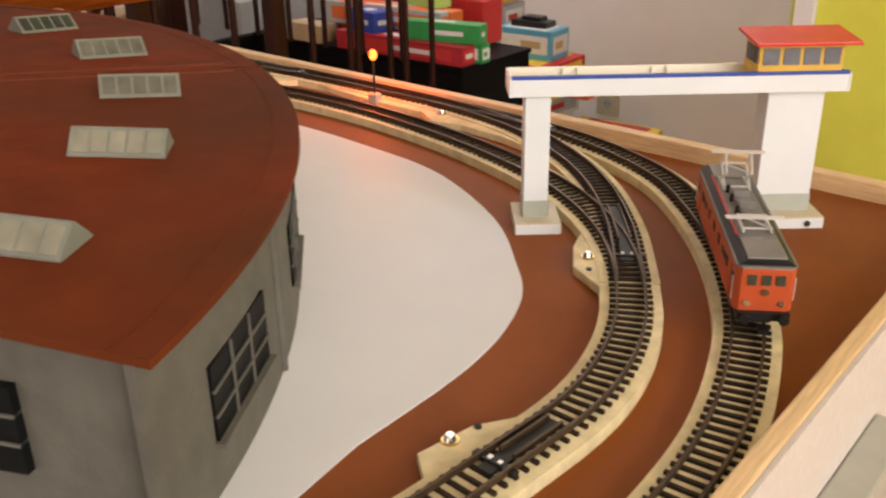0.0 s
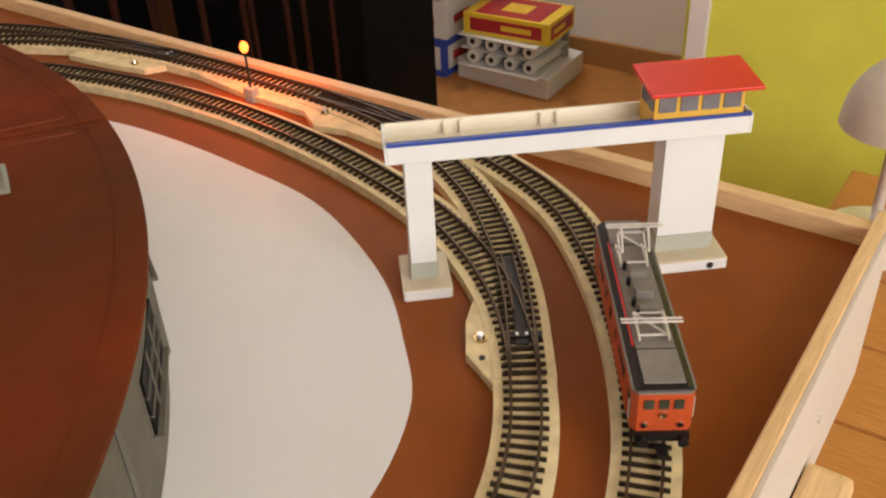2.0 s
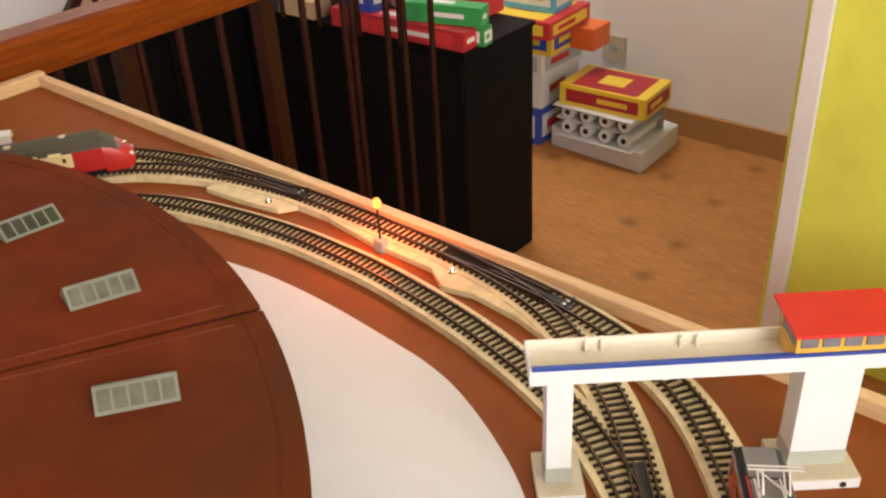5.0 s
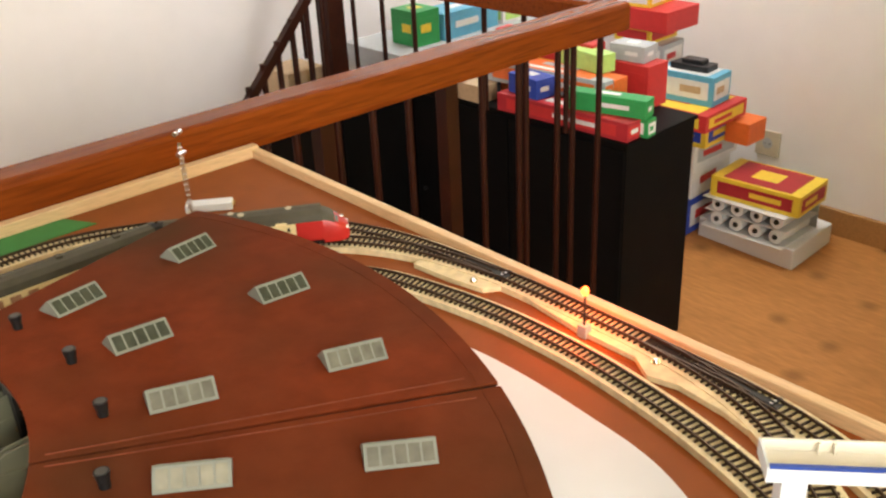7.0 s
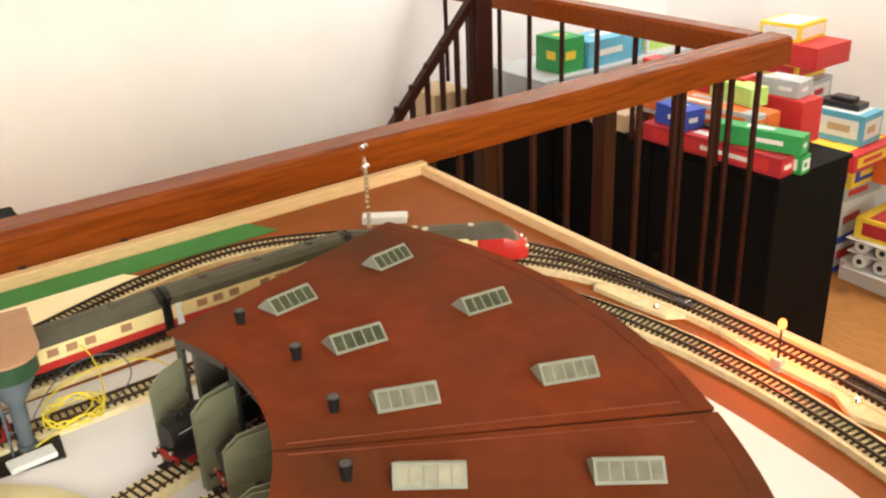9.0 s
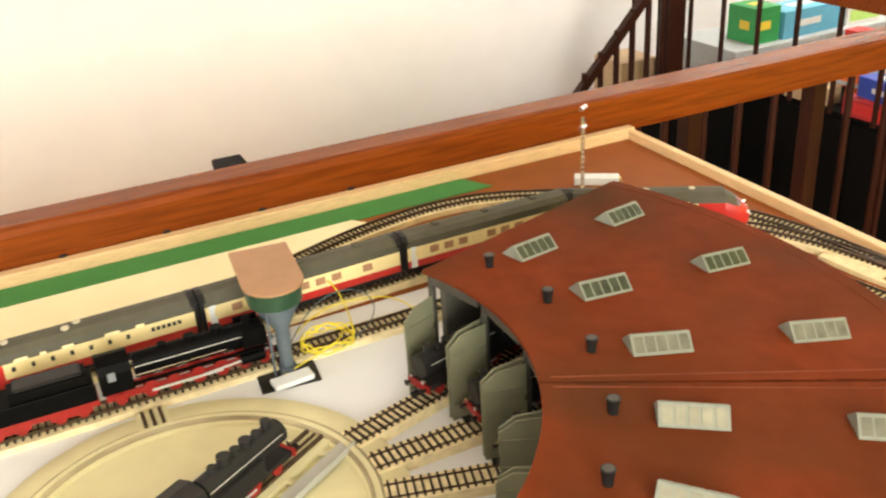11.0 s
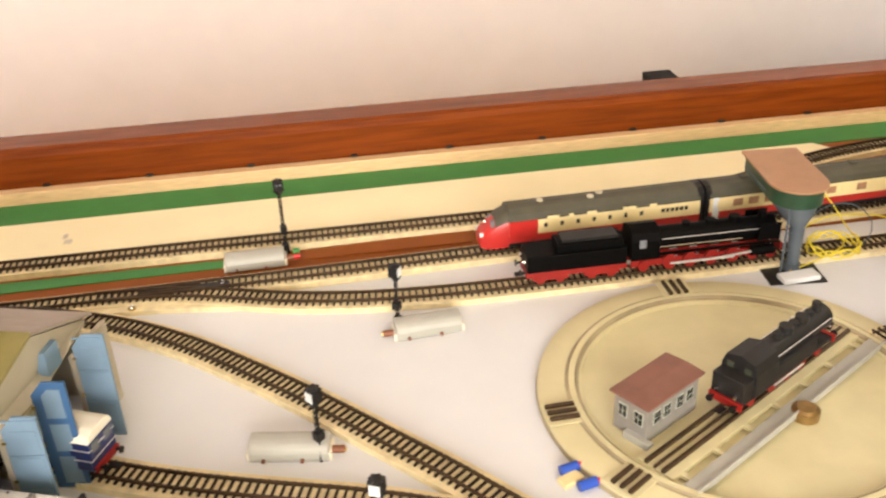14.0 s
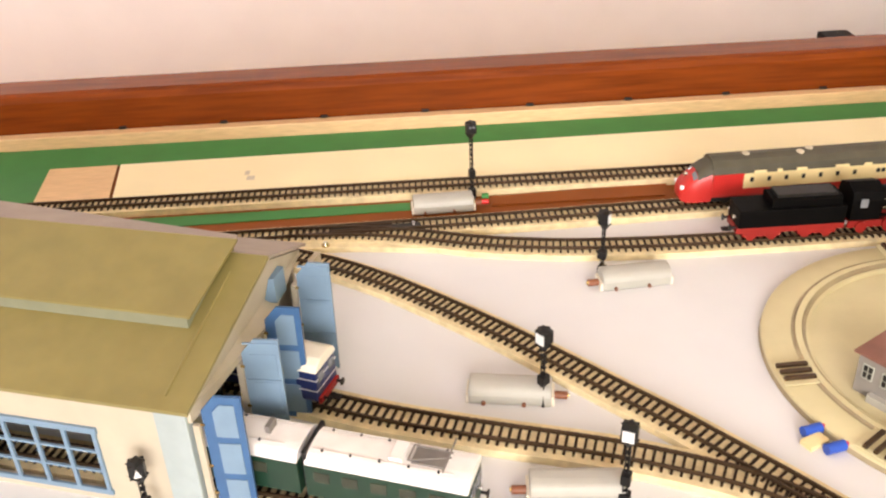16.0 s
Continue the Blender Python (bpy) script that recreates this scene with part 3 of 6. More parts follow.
def skylight(base, u, v, pale):
    """A ridge skylight on the roof, its long side along the stall."""
    p, q = rh_point(u, v), rh_point(u, v + 0.05)
    yaw = math.degrees(math.atan2(q.y - p.y, q.x - p.x))
    tilt = math.degrees(math.atan2(p.z - q.z, (q.xy - p.xy).length))
    m = pose(p.x, p.y, p.z, 0, 0, yaw) @ pose(0, 0, 0, 0, tilt, 0)
    L, W, H = 0.0268, 0.0145, 0.0132
    prof = [(-W, 0.0), (-W, 0.0012), (-0.001, H), (0.001, H), (W, 0.0012), (W, 0.0)]
    bm = bmesh.new()
    bm_extrude_profile(bm, prof, -L, L, m)
    body = part("skylight", bm, "skylight", base, "grey framed ridge skylight")
    slope = math.degrees(math.atan2(H - 0.0012, W - 0.001))
    for side in (-1, 1):
        for k in range(5):
            x0 = -L + 0.0025 + k * (2 * L - 0.003) / 5
            bm = bmesh.new()
            mm = m @ pose(0, side * (W + 0.001) / 2, (H + 0.0012) / 2 + 0.0002, side * -slope, 0, 0)
            bm_box(bm, x0 - 0.0002, x0 + 0.0082, -0.0074, 0.0068, -0.0004, 0.0003, mm)
            # tone by stall; the dark panes hold the shaded inside in their colour
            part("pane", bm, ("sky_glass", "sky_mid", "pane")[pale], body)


def chimney(base, u, v):
    p = rh_point(u, v)
    bm = bmesh.new()
    bm_rod(bm, (p.x, p.y, p.z - 0.002), (p.x, p.y, p.z + 0.0075), 0.0040, 14, 0.0044)
    bm_rod(bm, (p.x, p.y, p.z + 0.0075), (p.x, p.y, p.z + 0.0135), 0.0048, 14, 0.0058)
    vent = part("chimney", bm, "black", base, "short black smoke vent", smooth=True)
    rod_part("cap", "vent_cap", vent, (p.x, p.y, p.z + 0.0135), (p.x, p.y, p.z + 0.0142), 0.0043, "grey vent top", 14)


def stall_u(k):
    return (k + 0.5) / 6


for k in range(6):
    chimney(RH, stall_u(k), 0.150)
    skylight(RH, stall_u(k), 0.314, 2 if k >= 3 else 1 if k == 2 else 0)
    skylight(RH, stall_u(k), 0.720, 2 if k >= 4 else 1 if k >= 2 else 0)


def wall_window(base, u):
    """A nine-pane window let into the outer wall."""
    a, b = rh_point(u - 0.040, 0.978), rh_point(u + 0.040, 0.978)
    d = Vector((b.x - a.x, b.y - a.y)).normalized()
    m = pose((a.x + b.x) / 2, (a.y + b.y) / 2, 0, 0, 0, math.degrees(math.atan2(d.y, d.x)))
    w = (b - a).length / 2
    lo, hi = T + 0.029, T + 0.067
    bm = bmesh.new()
    bm_prism(bm, [(-w, lo), (w, lo), (w, hi), (-w, hi)], -0.0016, 0.0006, m @ pose(0, 0, 0, 90, 0, 0))
    win = part("window", bm, "dark_glass", base, "dark nine-pane window with grey bars", smooth=False)
    for x in (-w / 3, w / 3):
        box_part("glazing_bar", "rh_wall", win, x - 0.0007, x + 0.0007, -0.0006, 0.0026, lo, hi, m=m)
    for k in (1, 2):
        z = lo + (hi - lo) * k / 3
        box_part("glazing_bar", "rh_wall", win, -w, w, -0.0006, 0.0026, z - 0.0007, z + 0.0007, m=m)
    box_part("window_sill", "rh_wall", win, -w - 0.002, w + 0.002, -0.001, 0.005, lo - 0.0025, lo, m=m)


for k in range(6):
    wall_window(RH, stall_u(k) - 0.012)
    p = rh_point((k + 0.985) / 6, 0.979)
    if k < 5:
        rod_part("pilaster", "rh_wall", RH, (p.x, p.y, T), (p.x, p.y, p.z - 0.005), 0.0022, seg=6)
# dark joint between the two halves of the roof
bm = bmesh.new()
p, q = rh_point(0.5, 0.0), rh_point(0.5, 0.995)
d = (q - p).normalized()
n = Vector((-d.y, d.x, 0)).normalized() * 0.0040
v = [bm.verts.new(w) for w in (p - n, q - n, q + n, p + n)] + [bm.verts.new(w - Vector((0, 0, 0.005))) for w in (p - n, q - n, q + n, p + n)]
for w in v[:4]:
    w.co.z -= 0.0032
for f in ((0, 1, 2, 3), (7, 6, 5, 4), (0, 4, 5, 1), (1, 5, 6, 2), (2, 6, 7, 3), (3, 7, 4, 0)):
    bm.faces.new([v[k] for k in f])
part("roof_joint", bm, "dark", RH, "dark strip under the open joint between the roof halves")

# windows of the near end wall, and a dark sheet for the shade inside
p, q = rh_point(0.9915, 0.965), rh_point(0.9915, 0.10)
m = pose(p.x, p.y, 0, 0, 0, math.degrees(math.atan2(q.y - p.y, q.x - p.x)))
for x0 in (0.056, 0.150, 0.244):
    win = box_part("window", "dark_glass", RH, x0, x0 + 0.056, -0.002, 0.0048, T + 0.036, T + 0.078, "dark window in the end wall", m=m)
    for z in (0.050, 0.064):
        box_part("glazing_bar", "rh_wall", win, x0, x0 + 0.056, 0.0, 0.0058, T + z, T + z + 0.0016, m=m)
    for dx in (0.0185, 0.037):
        box_part("glazing_bar", "rh_wall", win, x0 + dx, x0 + dx + 0.0016, 0.0, 0.0058, T + 0.036, T + 0.078, m=m)
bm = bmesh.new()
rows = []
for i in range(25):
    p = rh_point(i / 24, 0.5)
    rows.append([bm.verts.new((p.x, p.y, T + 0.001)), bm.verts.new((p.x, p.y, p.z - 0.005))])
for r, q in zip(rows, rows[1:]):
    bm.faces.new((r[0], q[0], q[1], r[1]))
part("inner_partition", bm, "dark", RH, "dark sheet added for the shade inside the stalls")


def stall_front(base):
    """Posts, lintel and open double doors on the turntable side."""
    for k in range(7):
        p, q = rh_point(min(max(k / 6, 0.004), 0.996), 0.03), rh_point(min(max(k / 6, 0.004), 0.996), 0.05)
        bm = bmesh.new()
        bm_rod(bm, (p.x, p.y, T), (p.x, p.y, p.z - 0.005), 0.0042, 4)
        part("post", bm, "dark_post", base)
    for k in range(6):
        lo, hi = rh_point((k + 0.06) / 6, 0.02), rh_point((k + 0.94) / 6, 0.02)
        d = Vector((hi.x - lo.x, hi.y - lo.y))
        m = pose(lo.x, lo.y, 0, 0, 0, math.degrees(math.atan2(d.y, d.x)))
        box_part("lintel", "dark_post", base, 0, d.length, -0.002, 0.002, lo.z - 0.016, lo.z - 0.0055, m=m)
        out = -rh_point(stall_u(k), 0.1).xy + rh_point(stall_u(k), 0.0).xy
        yaw = math.degrees(math.atan2(out.y, out.x))
        for end, turn in ((lo, 5), (hi, -5)):
            mm = pose(end.x, end.y, 0, 0, 0, yaw + turn)
            bm = bmesh.new()
            bm_prism(bm, [(0, T + 0.002), (0.041, T + 0.002), (0.041, T + 0.084), (0.027, T + 0.095), (0.0, T + 0.098)], -0.001, 0.001, mm @ pose(0, 0, 0, 90, 0, 0))
            leaf = part("door_leaf", bm, "rh_door", base, "open olive grey door leaf")
            for z in (0.016, 0.046, 0.074):
                box_part("door_ledge", "rh_door", leaf, 0.002, 0.039, -0.0021, 0.0021, T + z, T + z + 0.003, m=mm)
            rod_part("hinge", "brass", leaf, (*(mm @ Vector((0.001, 0, T + 0.06))),), (*(mm @ Vector((0.001, 0, T + 0.066))),), 0.0013, seg=6)


stall_front(RH)

# ---- gantry signal box ----


def gantry():
    base = thing("signal_box", "white gantry signal box with red roof over the tracks", "signal box", local_frame(0.4985, 0.3699, 0, -49.4))
    b = box_part
    for x0, x1, y0, y1 in ((0.0, 0.0346, 0.0, 0.0448), (0.1728, 0.2295, 0.0015, 0.0455)):
        b("base", "gate_base", base, x0, x1, y0, y1, T, T + 0.0088, bevel=0.0008)
        b("base_face", "white_plastic", base, x0 + 0.001, x1 - 0.001, y0 - 0.0010, y0 + 0.0001, T + 0.0006, T + 0.0080)
    rod_part("cable_hole", "dark", base, (0.2165, 0.0010, T + 0.0044), (0.2165, -0.0002, T + 0.0044), 0.0024, "dark round cable hole", 14)
    for x0, x1, y0, y1 in ((0.0075, 0.0256, 0.0135, 0.0335), (0.1818, 0.2220, 0.0170, 0.0385)):
        b("pillar_foot", "pillar_foot", base, x0 - 0.0004, x1 + 0.0004, y0 - 0.0004, y1 + 0.0004, T + 0.0088, T + 0.0215)
        b("pillar", "white_plastic", base, x0, x1, y0, y1, T + 0.0215, T + 0.1020, bevel=0.0006)
    b("deck", "ivory", base, -0.0025, 0.2335, 0.0130, 0.0400, T + 0.1020, T + 0.1060, "ivory walkway deck")
    b("fascia", "white_plastic", base, -0.0028, 0.2342, 0.0095, 0.0130, T + 0.1015, T + 0.1140, "white front board", bevel=0.0004)
    b("stripe", "blue", base, -0.0029, 0.2343, 0.0090, 0.0126, T + 0.1140, T + 0.1164, "blue painted stripe")
    b("fascia_end", "white_plastic", base, -0.0045, -0.0029, 0.0095, 0.0425, T + 0.1015, T + 0.1150)
    b("fascia_end", "white_plastic", base, 0.2344, 0.2358, 0.0095, 0.0425, T + 0.1015, T + 0.1150)
    b("parapet", "ivory", base, -0.0028, 0.2342, 0.0400, 0.0425, T + 0.1020, T + 0.1155, "ivory rear parapet", bevel=0.0004)
    for x in (0.036, 0.101):
        for dx in (0.0, 0.011):
            b("parapet_bracket", "ivory", base, x + dx, x + dx + 0.0020, 0.0365, 0.0400, T + 0.1060, T + 0.1150)
    cabin = b("cabin", "yellow", base, 0.1695, 0.2285, 0.0105, 0.0395, T + 0.1165, T + 0.1372, "ochre yellow cabin")
    for k in range(4):
        x0 = 0.1722 + k * 0.0142
        b("window", "glass", cabin, x0, x0 + 0.0112, 0.0097, 0.0110, T + 0.1210, T + 0.1325)
    for k in range(2):
        y0 = 0.0125 + k * 0.0132
        for xx in (0.1688, 0.2277):
            b("window", "glass", cabin, xx, xx + 0.0016, y0, y0 + 0.0105, T + 0.1210, T + 0.1325)
    b("cabin_floor", "yellow", base, 0.1690, 0.2290, 0.0130, 0.0400, T + 0.1060, T + 0.1165)
    bm = bmesh.new()
    bm_extrude_profile(bm, [(-0.0005, T + 0.1362), (-0.0005, T + 0.1386), (0.0440, T + 0.1418), (0.0440, T + 0.1394)], 0.1632, 0.2361)
    part("roof", bm, "red", base, "glossy bright red overhanging roof", bevel=0.0006)
    return base


gantry()

# ---- turntable ----
TX, TY = -0.142, 0.858


def turntable():
    base = thing("turntable", "cream plastic turntable with a sunken pit", "turntable", pose(TX, TY, 0))
    def ring(name, pts, label="", mat="tt"):
        bm = bmesh.new()
        seg = 96
        rows = []
        for i in range(seg):
            a = 2 * math.pi * i / seg
            rows.append([bm.verts.new((r * math.cos(a), r * math.sin(a), z)) for r, z in pts])
        for i in range(seg):
            r, q = rows[i], rows[(i + 1) % seg]
            for k in range(len(pts) - 1):
                bm.faces.new((r[k], r[k + 1], q[k + 1], q[k]))
        return part(name, bm, mat, base, label, smooth=True)
    ring("rim", [(0.193, T + 0.0012), (0.192, T + 0.0075), (0.189, T + 0.0095), (0.164, T + 0.0100), (0.1625, T + 0.0118), (0.1570, T + 0.0118), (0.1555, T + 0.0085), (0.150, T + 0.008)], "broad cream rim")
    ring("pit", [(0.1512, T + 0.0085), (0.150, T + 0.0045), (0.06, T + 0.0038), (0.0005, T + 0.0036)], "sunken cream pit floor")
    ring("groove", [(0.1568, T + 0.0119), (0.1553, T + 0.0088), (0.1530, T + 0.0084)], "dirty groove inside the rim", "tt_dirt")
    ring("groove", [(0.1662, T + 0.01015), (0.1642, T + 0.0103), (0.1626, T + 0.0119)], "dirty groove outside the raised ring", "tt_dirt")
    ring("lip", [(0.1932, T + 0.0013), (0.1925, T + 0.0050), (0.1916, T + 0.0078)], "dirty outer lip", "tt_dirt")
    m = pose(0, 0, 0, 0, 0, 32) @ pose(0, -0.012, 0)
    box_part("bridge_deck", "tt", base, -0.150, 0.150, -0.019, 0.017, T + 0.004, T + 0.0098, "cream bridge deck", m=m)
    for y in (0.0087, -0.0087):
        box_part("rail", "rail", base, -0.150, 0.150, y - 0.0016, y + 0.0016, T + 0.0098, T + 0.0133, m=m)
    box_part("centre_rail", "rail", base, -0.150, 0.150, -0.001, 0.001, T + 0.0098, T + 0.0122, m=m)
    box_part("walkway", "motor", base, -0.150, 0.156, -0.043, -0.0295, T + 0.0075, T + 0.0115, "pale grey bridge walkway", bevel=0.0004, m=m)
    box_part("walkway_edge", "motor", base, -0.150, 0.156, -0.0445, -0.043, T + 0.0075, T + 0.0145, m=m)
    for k in range(7):
        box_part("walkway_bracket", "tt", base, -0.14 + k * 0.045, -0.135 + k * 0.045, -0.0295, -0.019, T + 0.006, T + 0.0095, m=m)
    bm = bmesh.new()
    bm_rod(bm, (0.006, -0.046, T + 0.004), (0.006, -0.046, T + 0.0125), 0.0125, 24)
    bm_rod(bm, (0.006, -0.046, T + 0.0125), (0.006, -0.046, T + 0.0150), 0.0110, 24, 0.0085)
    bmesh.ops.transform(bm, matrix=m, verts=bm.verts)
    part("motor_cap", bm, "cap_brass", base, "round brass-brown bearing cap", smooth=True)
    for a in (182, 90, 215):
        mm = pose(0, 0, 0, 0, 0, a)
        box_part("track_stub", "tt", base, 0.160, 0.192, -0.016, 0.016, T + 0.0106, T + 0.0115, m=mm)
        for y in (0.0087, -0.0087, 0.0):
            box_part("rail", "rail", base, 0.163, 0.19, y - 0.0018, y + 0.0018, T + 0.0115, T + 0.0145, m=mm)
    return base


turntable()


def stall_tracks():
    for k in range(6):
        p, q = rh_point(stall_u(k), 0.25), rh_point(stall_u(k), 0.0)
        d = (q.xy - Vector((TX, TY))).normalized()
        s = Vector((TX, TY)) + d * 0.165
        pts = [(s.x, s.y), tuple(s.lerp(q.xy, 0.5)), (q.x, q.y), (p.x, p.y)]
        track(pts, "short stall track with dark sleepers between turntable and roundhouse", bed=(0.015, 0.015), near=lambda x, y: True, lift=0.004)


stall_tracks()

# ---- rolling stock ----


def enlarge(base, sx, sy, sz):
    """Stretches a model's meshes along each axis to fit the camera's view."""
    for ob in base.children_recursive:
        ob.data.transform(Matrix.Diagonal((sx, sy, sz, 1)))
    return base



def wheelset(base, x, z, r=0.006, mat="black", half=0.0083, spokes=False):
    for y in (-half, half):
        bm = bmesh.new()
        bm_rod(bm, (x, y - 0.0012, z), (x, y + 0.0012, z), r, 16)
        part("wheel", bm, mat, base, smooth=True)


def buffers(base, x, sign, z=0.0135):
    for y in (-0.0105, 0.0105):
        bm = bmesh.new()
        bm_rod(bm, (x, y, z), (x + sign * 0.005, y, z), 0.0011, 8)
        bm_rod(bm, (x + sign * 0.005, y, z), (x + sign * 0.006, y, z), 0.003, 12)
        part("buffer", bm, "black", base, smooth=True)
    box_part("coupling", "black", base, min(x, x + sign * 0.009), max(x, x + sign * 0.009), -0.003, 0.003, z - 0.007, z - 0.0055)


def pantograph(base, x, up, z):
    """A diamond pantograph, raised or folded."""
    frame_ob = box_part("pantograph", "steel", base, x - 0.012, x + 0.012, -0.0085, -0.0075, z, z + 0.001, "bright wire pantograph")
    h = 0.022 if up else 0.0045
    rods = []
    for y in (-0.008, 0.008):
        rods += [((x - 0.012, y, z), (x + 0.012, y, z)), ((x - 0.009, y, z + 0.001), (x + (0.009 if up else 0.010), y, z + h * 0.5)), ((x + (0.009 if up else 0.010), y, z + h * 0.5), (x - 0.002, y, z + h))]
        if up:
            rods += [((x + 0.006, y, z + 0.001), (x - 0.012, y, z + h * 0.5)), ((x - 0.012, y, z + h * 0.5), (x - 0.002, y, z + h))]
    rods += [((x - 0.012, -0.008, z + h * 0.5), (x + 0.009, 0.008, z + h * 0.5)), ((x - 0.009, -0.008, z + 0.001), (x - 0.009, 0.008, z + 0.001)), ((x + 0.009, -0.008, z + h * 0.5), (x + 0.009, 0.008, z + h * 0.5)),
             ((x - 0.002, -0.017, z + h), (x - 0.002, 0.017, z + h)), ((x + 0.001, -0.017, z + h), (x + 0.001, 0.017, z + h))]
    for a, b in rods:
        rod_part("wire_rod", "steel", frame_ob, a, b, 0.0007, seg=6)


def electric_loco(m):
    base = thing("electric_locomotive", "orange-red model electric locomotive with a grey roof and two pantographs", "locomotive", m)
    L, W = 0.0815, 0.0165
    outline = [(-L, -W + 0.003), (-L + 0.004, -W), (L - 0.004, -W), (L, -W + 0.003), (L, W - 0.003), (L - 0.004, W), (-L + 0.004, W), (-L, W - 0.003)]
    bm = bmesh.new()
    bm_prism(bm, outline, 0.011, 0.0375)
    body = part("body", bm, "loco", base, "orange-red lacquered body", bevel=0.0006)
    bm = bmesh.new()
    bm_prism(bm, [(x * 1.004, y * 1.02) for x, y in outline], 0.0375, 0.0388)
    part("gutter", bm, "loco_roof", base)
    bm = bmesh.new()
    bm_extrude_profile(bm, [(-0.0155, 0.0388), (-0.0115, 0.0418), (0.0115, 0.0418), (0.0155, 0.0388)], -L + 0.0015, L - 0.0015)
    part("roof", bm, "black", base, "dark sloping roof edge")
    for x0, x1 in ((-0.0785, -0.052), (0.052, 0.0785)):
        box_part("roof_panel", "loco_roof", base, x0, x1, -0.0108, 0.0108, 0.0418, 0.0432, "raised grey roof panel", bevel=0.0005)
    box_part("roof_panel", "loco_roof", base, -0.050, 0.050, -0.0108, 0.0108, 0.0418, 0.0426, "grey roof panel", bevel=0.0003)
    for x, w, h in ((-0.018, 0.006, 0.004), (0.0, 0.010, 0.003), (0.017, 0.005, 0.0045), (-0.006, 0.003, 0.006)):
        box_part("roof_box", "loco_roof", base, x - w / 2, x + w / 2, -0.006, 0.004, 0.0426, 0.0426 + h, bevel=0.0004)
    for x in (-0.024, -0.012, 0.008, 0.024):
        rod_part("insulator", "black", base, (x, 0.006, 0.0426), (x, 0.006, 0.0475), 0.0014, seg=8)
    rod_part("roof_wire", "red", base, (-0.05, 0.0125, 0.0445), (0.05, 0.0125, 0.0445), 0.0006, "thin red roof conductor", 6)
    pantograph(base, -0.034, False, 0.0445)
    pantograph(base, 0.036, True, 0.0445)
    for sgn in (-1, 1):
        for y in (-0.0078, 0.0, 0.0078):
            box_part("cab_window", "sky_glass", body, sgn * (L + 0.0002) - 0.0006, sgn * (L + 0.0002) + 0.0006, y - 0.0025, y + 0.0025, 0.0275, 0.0335)
        for y in (-0.0095, 0.0095):
            rod_part("headlight", "chrome", base, (sgn * L, y, 0.0165), (sgn * (L + 0.0012), y, 0.0165), 0.0018, seg=12)
        rod_part("headlight", "chrome", base, (sgn * L, 0, 0.0235), (sgn * (L + 0.0014), 0, 0.0235), 0.0021, seg=12)
        box_part("buffer_beam", "black", base, sgn * L - 0.003, sgn * L + 0.003, -0.0145, 0.0145, 0.0065, 0.0115)
        buffers(base, sgn * (L + 0.002), sgn, 0.0095)
        for y in (-1, 1):
            rod_part("handrail", "steel", base, (sgn * (L - 0.0055), y * (W + 0.0006), 0.016), (sgn * (L - 0.0055), y * (W + 0.0006), 0.030), 0.0004, seg=6)
    for side in (-1, 1):
        for x in (-0.072, -0.052, -0.020, 0.0, 0.020, 0.052, 0.072):
            box_part("side_window", "sky_glass", body, x - 0.0026, x + 0.0026, side * W - 0.0005, side * W + 0.0005, 0.0255, 0.0315)
        for x in (-0.040, 0.040):
            box_part("vent", "black", body, x - 0.007, x + 0.007, side * W - 0.0004, side * W + 0.0004, 0.0262, 0.0308)
        for x in (-0.064, 0.064):
            box_part("cab_door", "loco", body, x - 0.0035, x + 0.0035, side * W - 0.0004, side * W + 0.0005, 0.0125, 0.034)
    for x in (-0.048, 0.048):
        box_part("bogie", "black", base, x - 0.028, x + 0.028, -0.0135, 0.0135, 0.0045, 0.0108, "black bogie frame", bevel=0.0008)
        for dx in (-0.018, 0, 0.018):
            wheelset(base, x + dx, 0.0062)
    box_part("underframe", "black", base, -0.019, 0.019, -0.0115, 0.0115, 0.005, 0.011)
    return base


def on_track(points, s0, lift=0.0):
    """Pose on a track's line at the point nearest to (x, y)."""
    line = smooth_line(points)
    k = int(np.argmin(np.hypot(*(line - np.array(s0)).T)))
    d = line[min(k + 12, len(line) - 1)] - line[max(k - 12, 0)]
    return pose(line[k][0], line[k][1], ZR + lift, 0, 0, math.degrees(math.atan2(d[1], d[0])))


electric_loco(on_track(OUTER, (0.518, 0.209)))


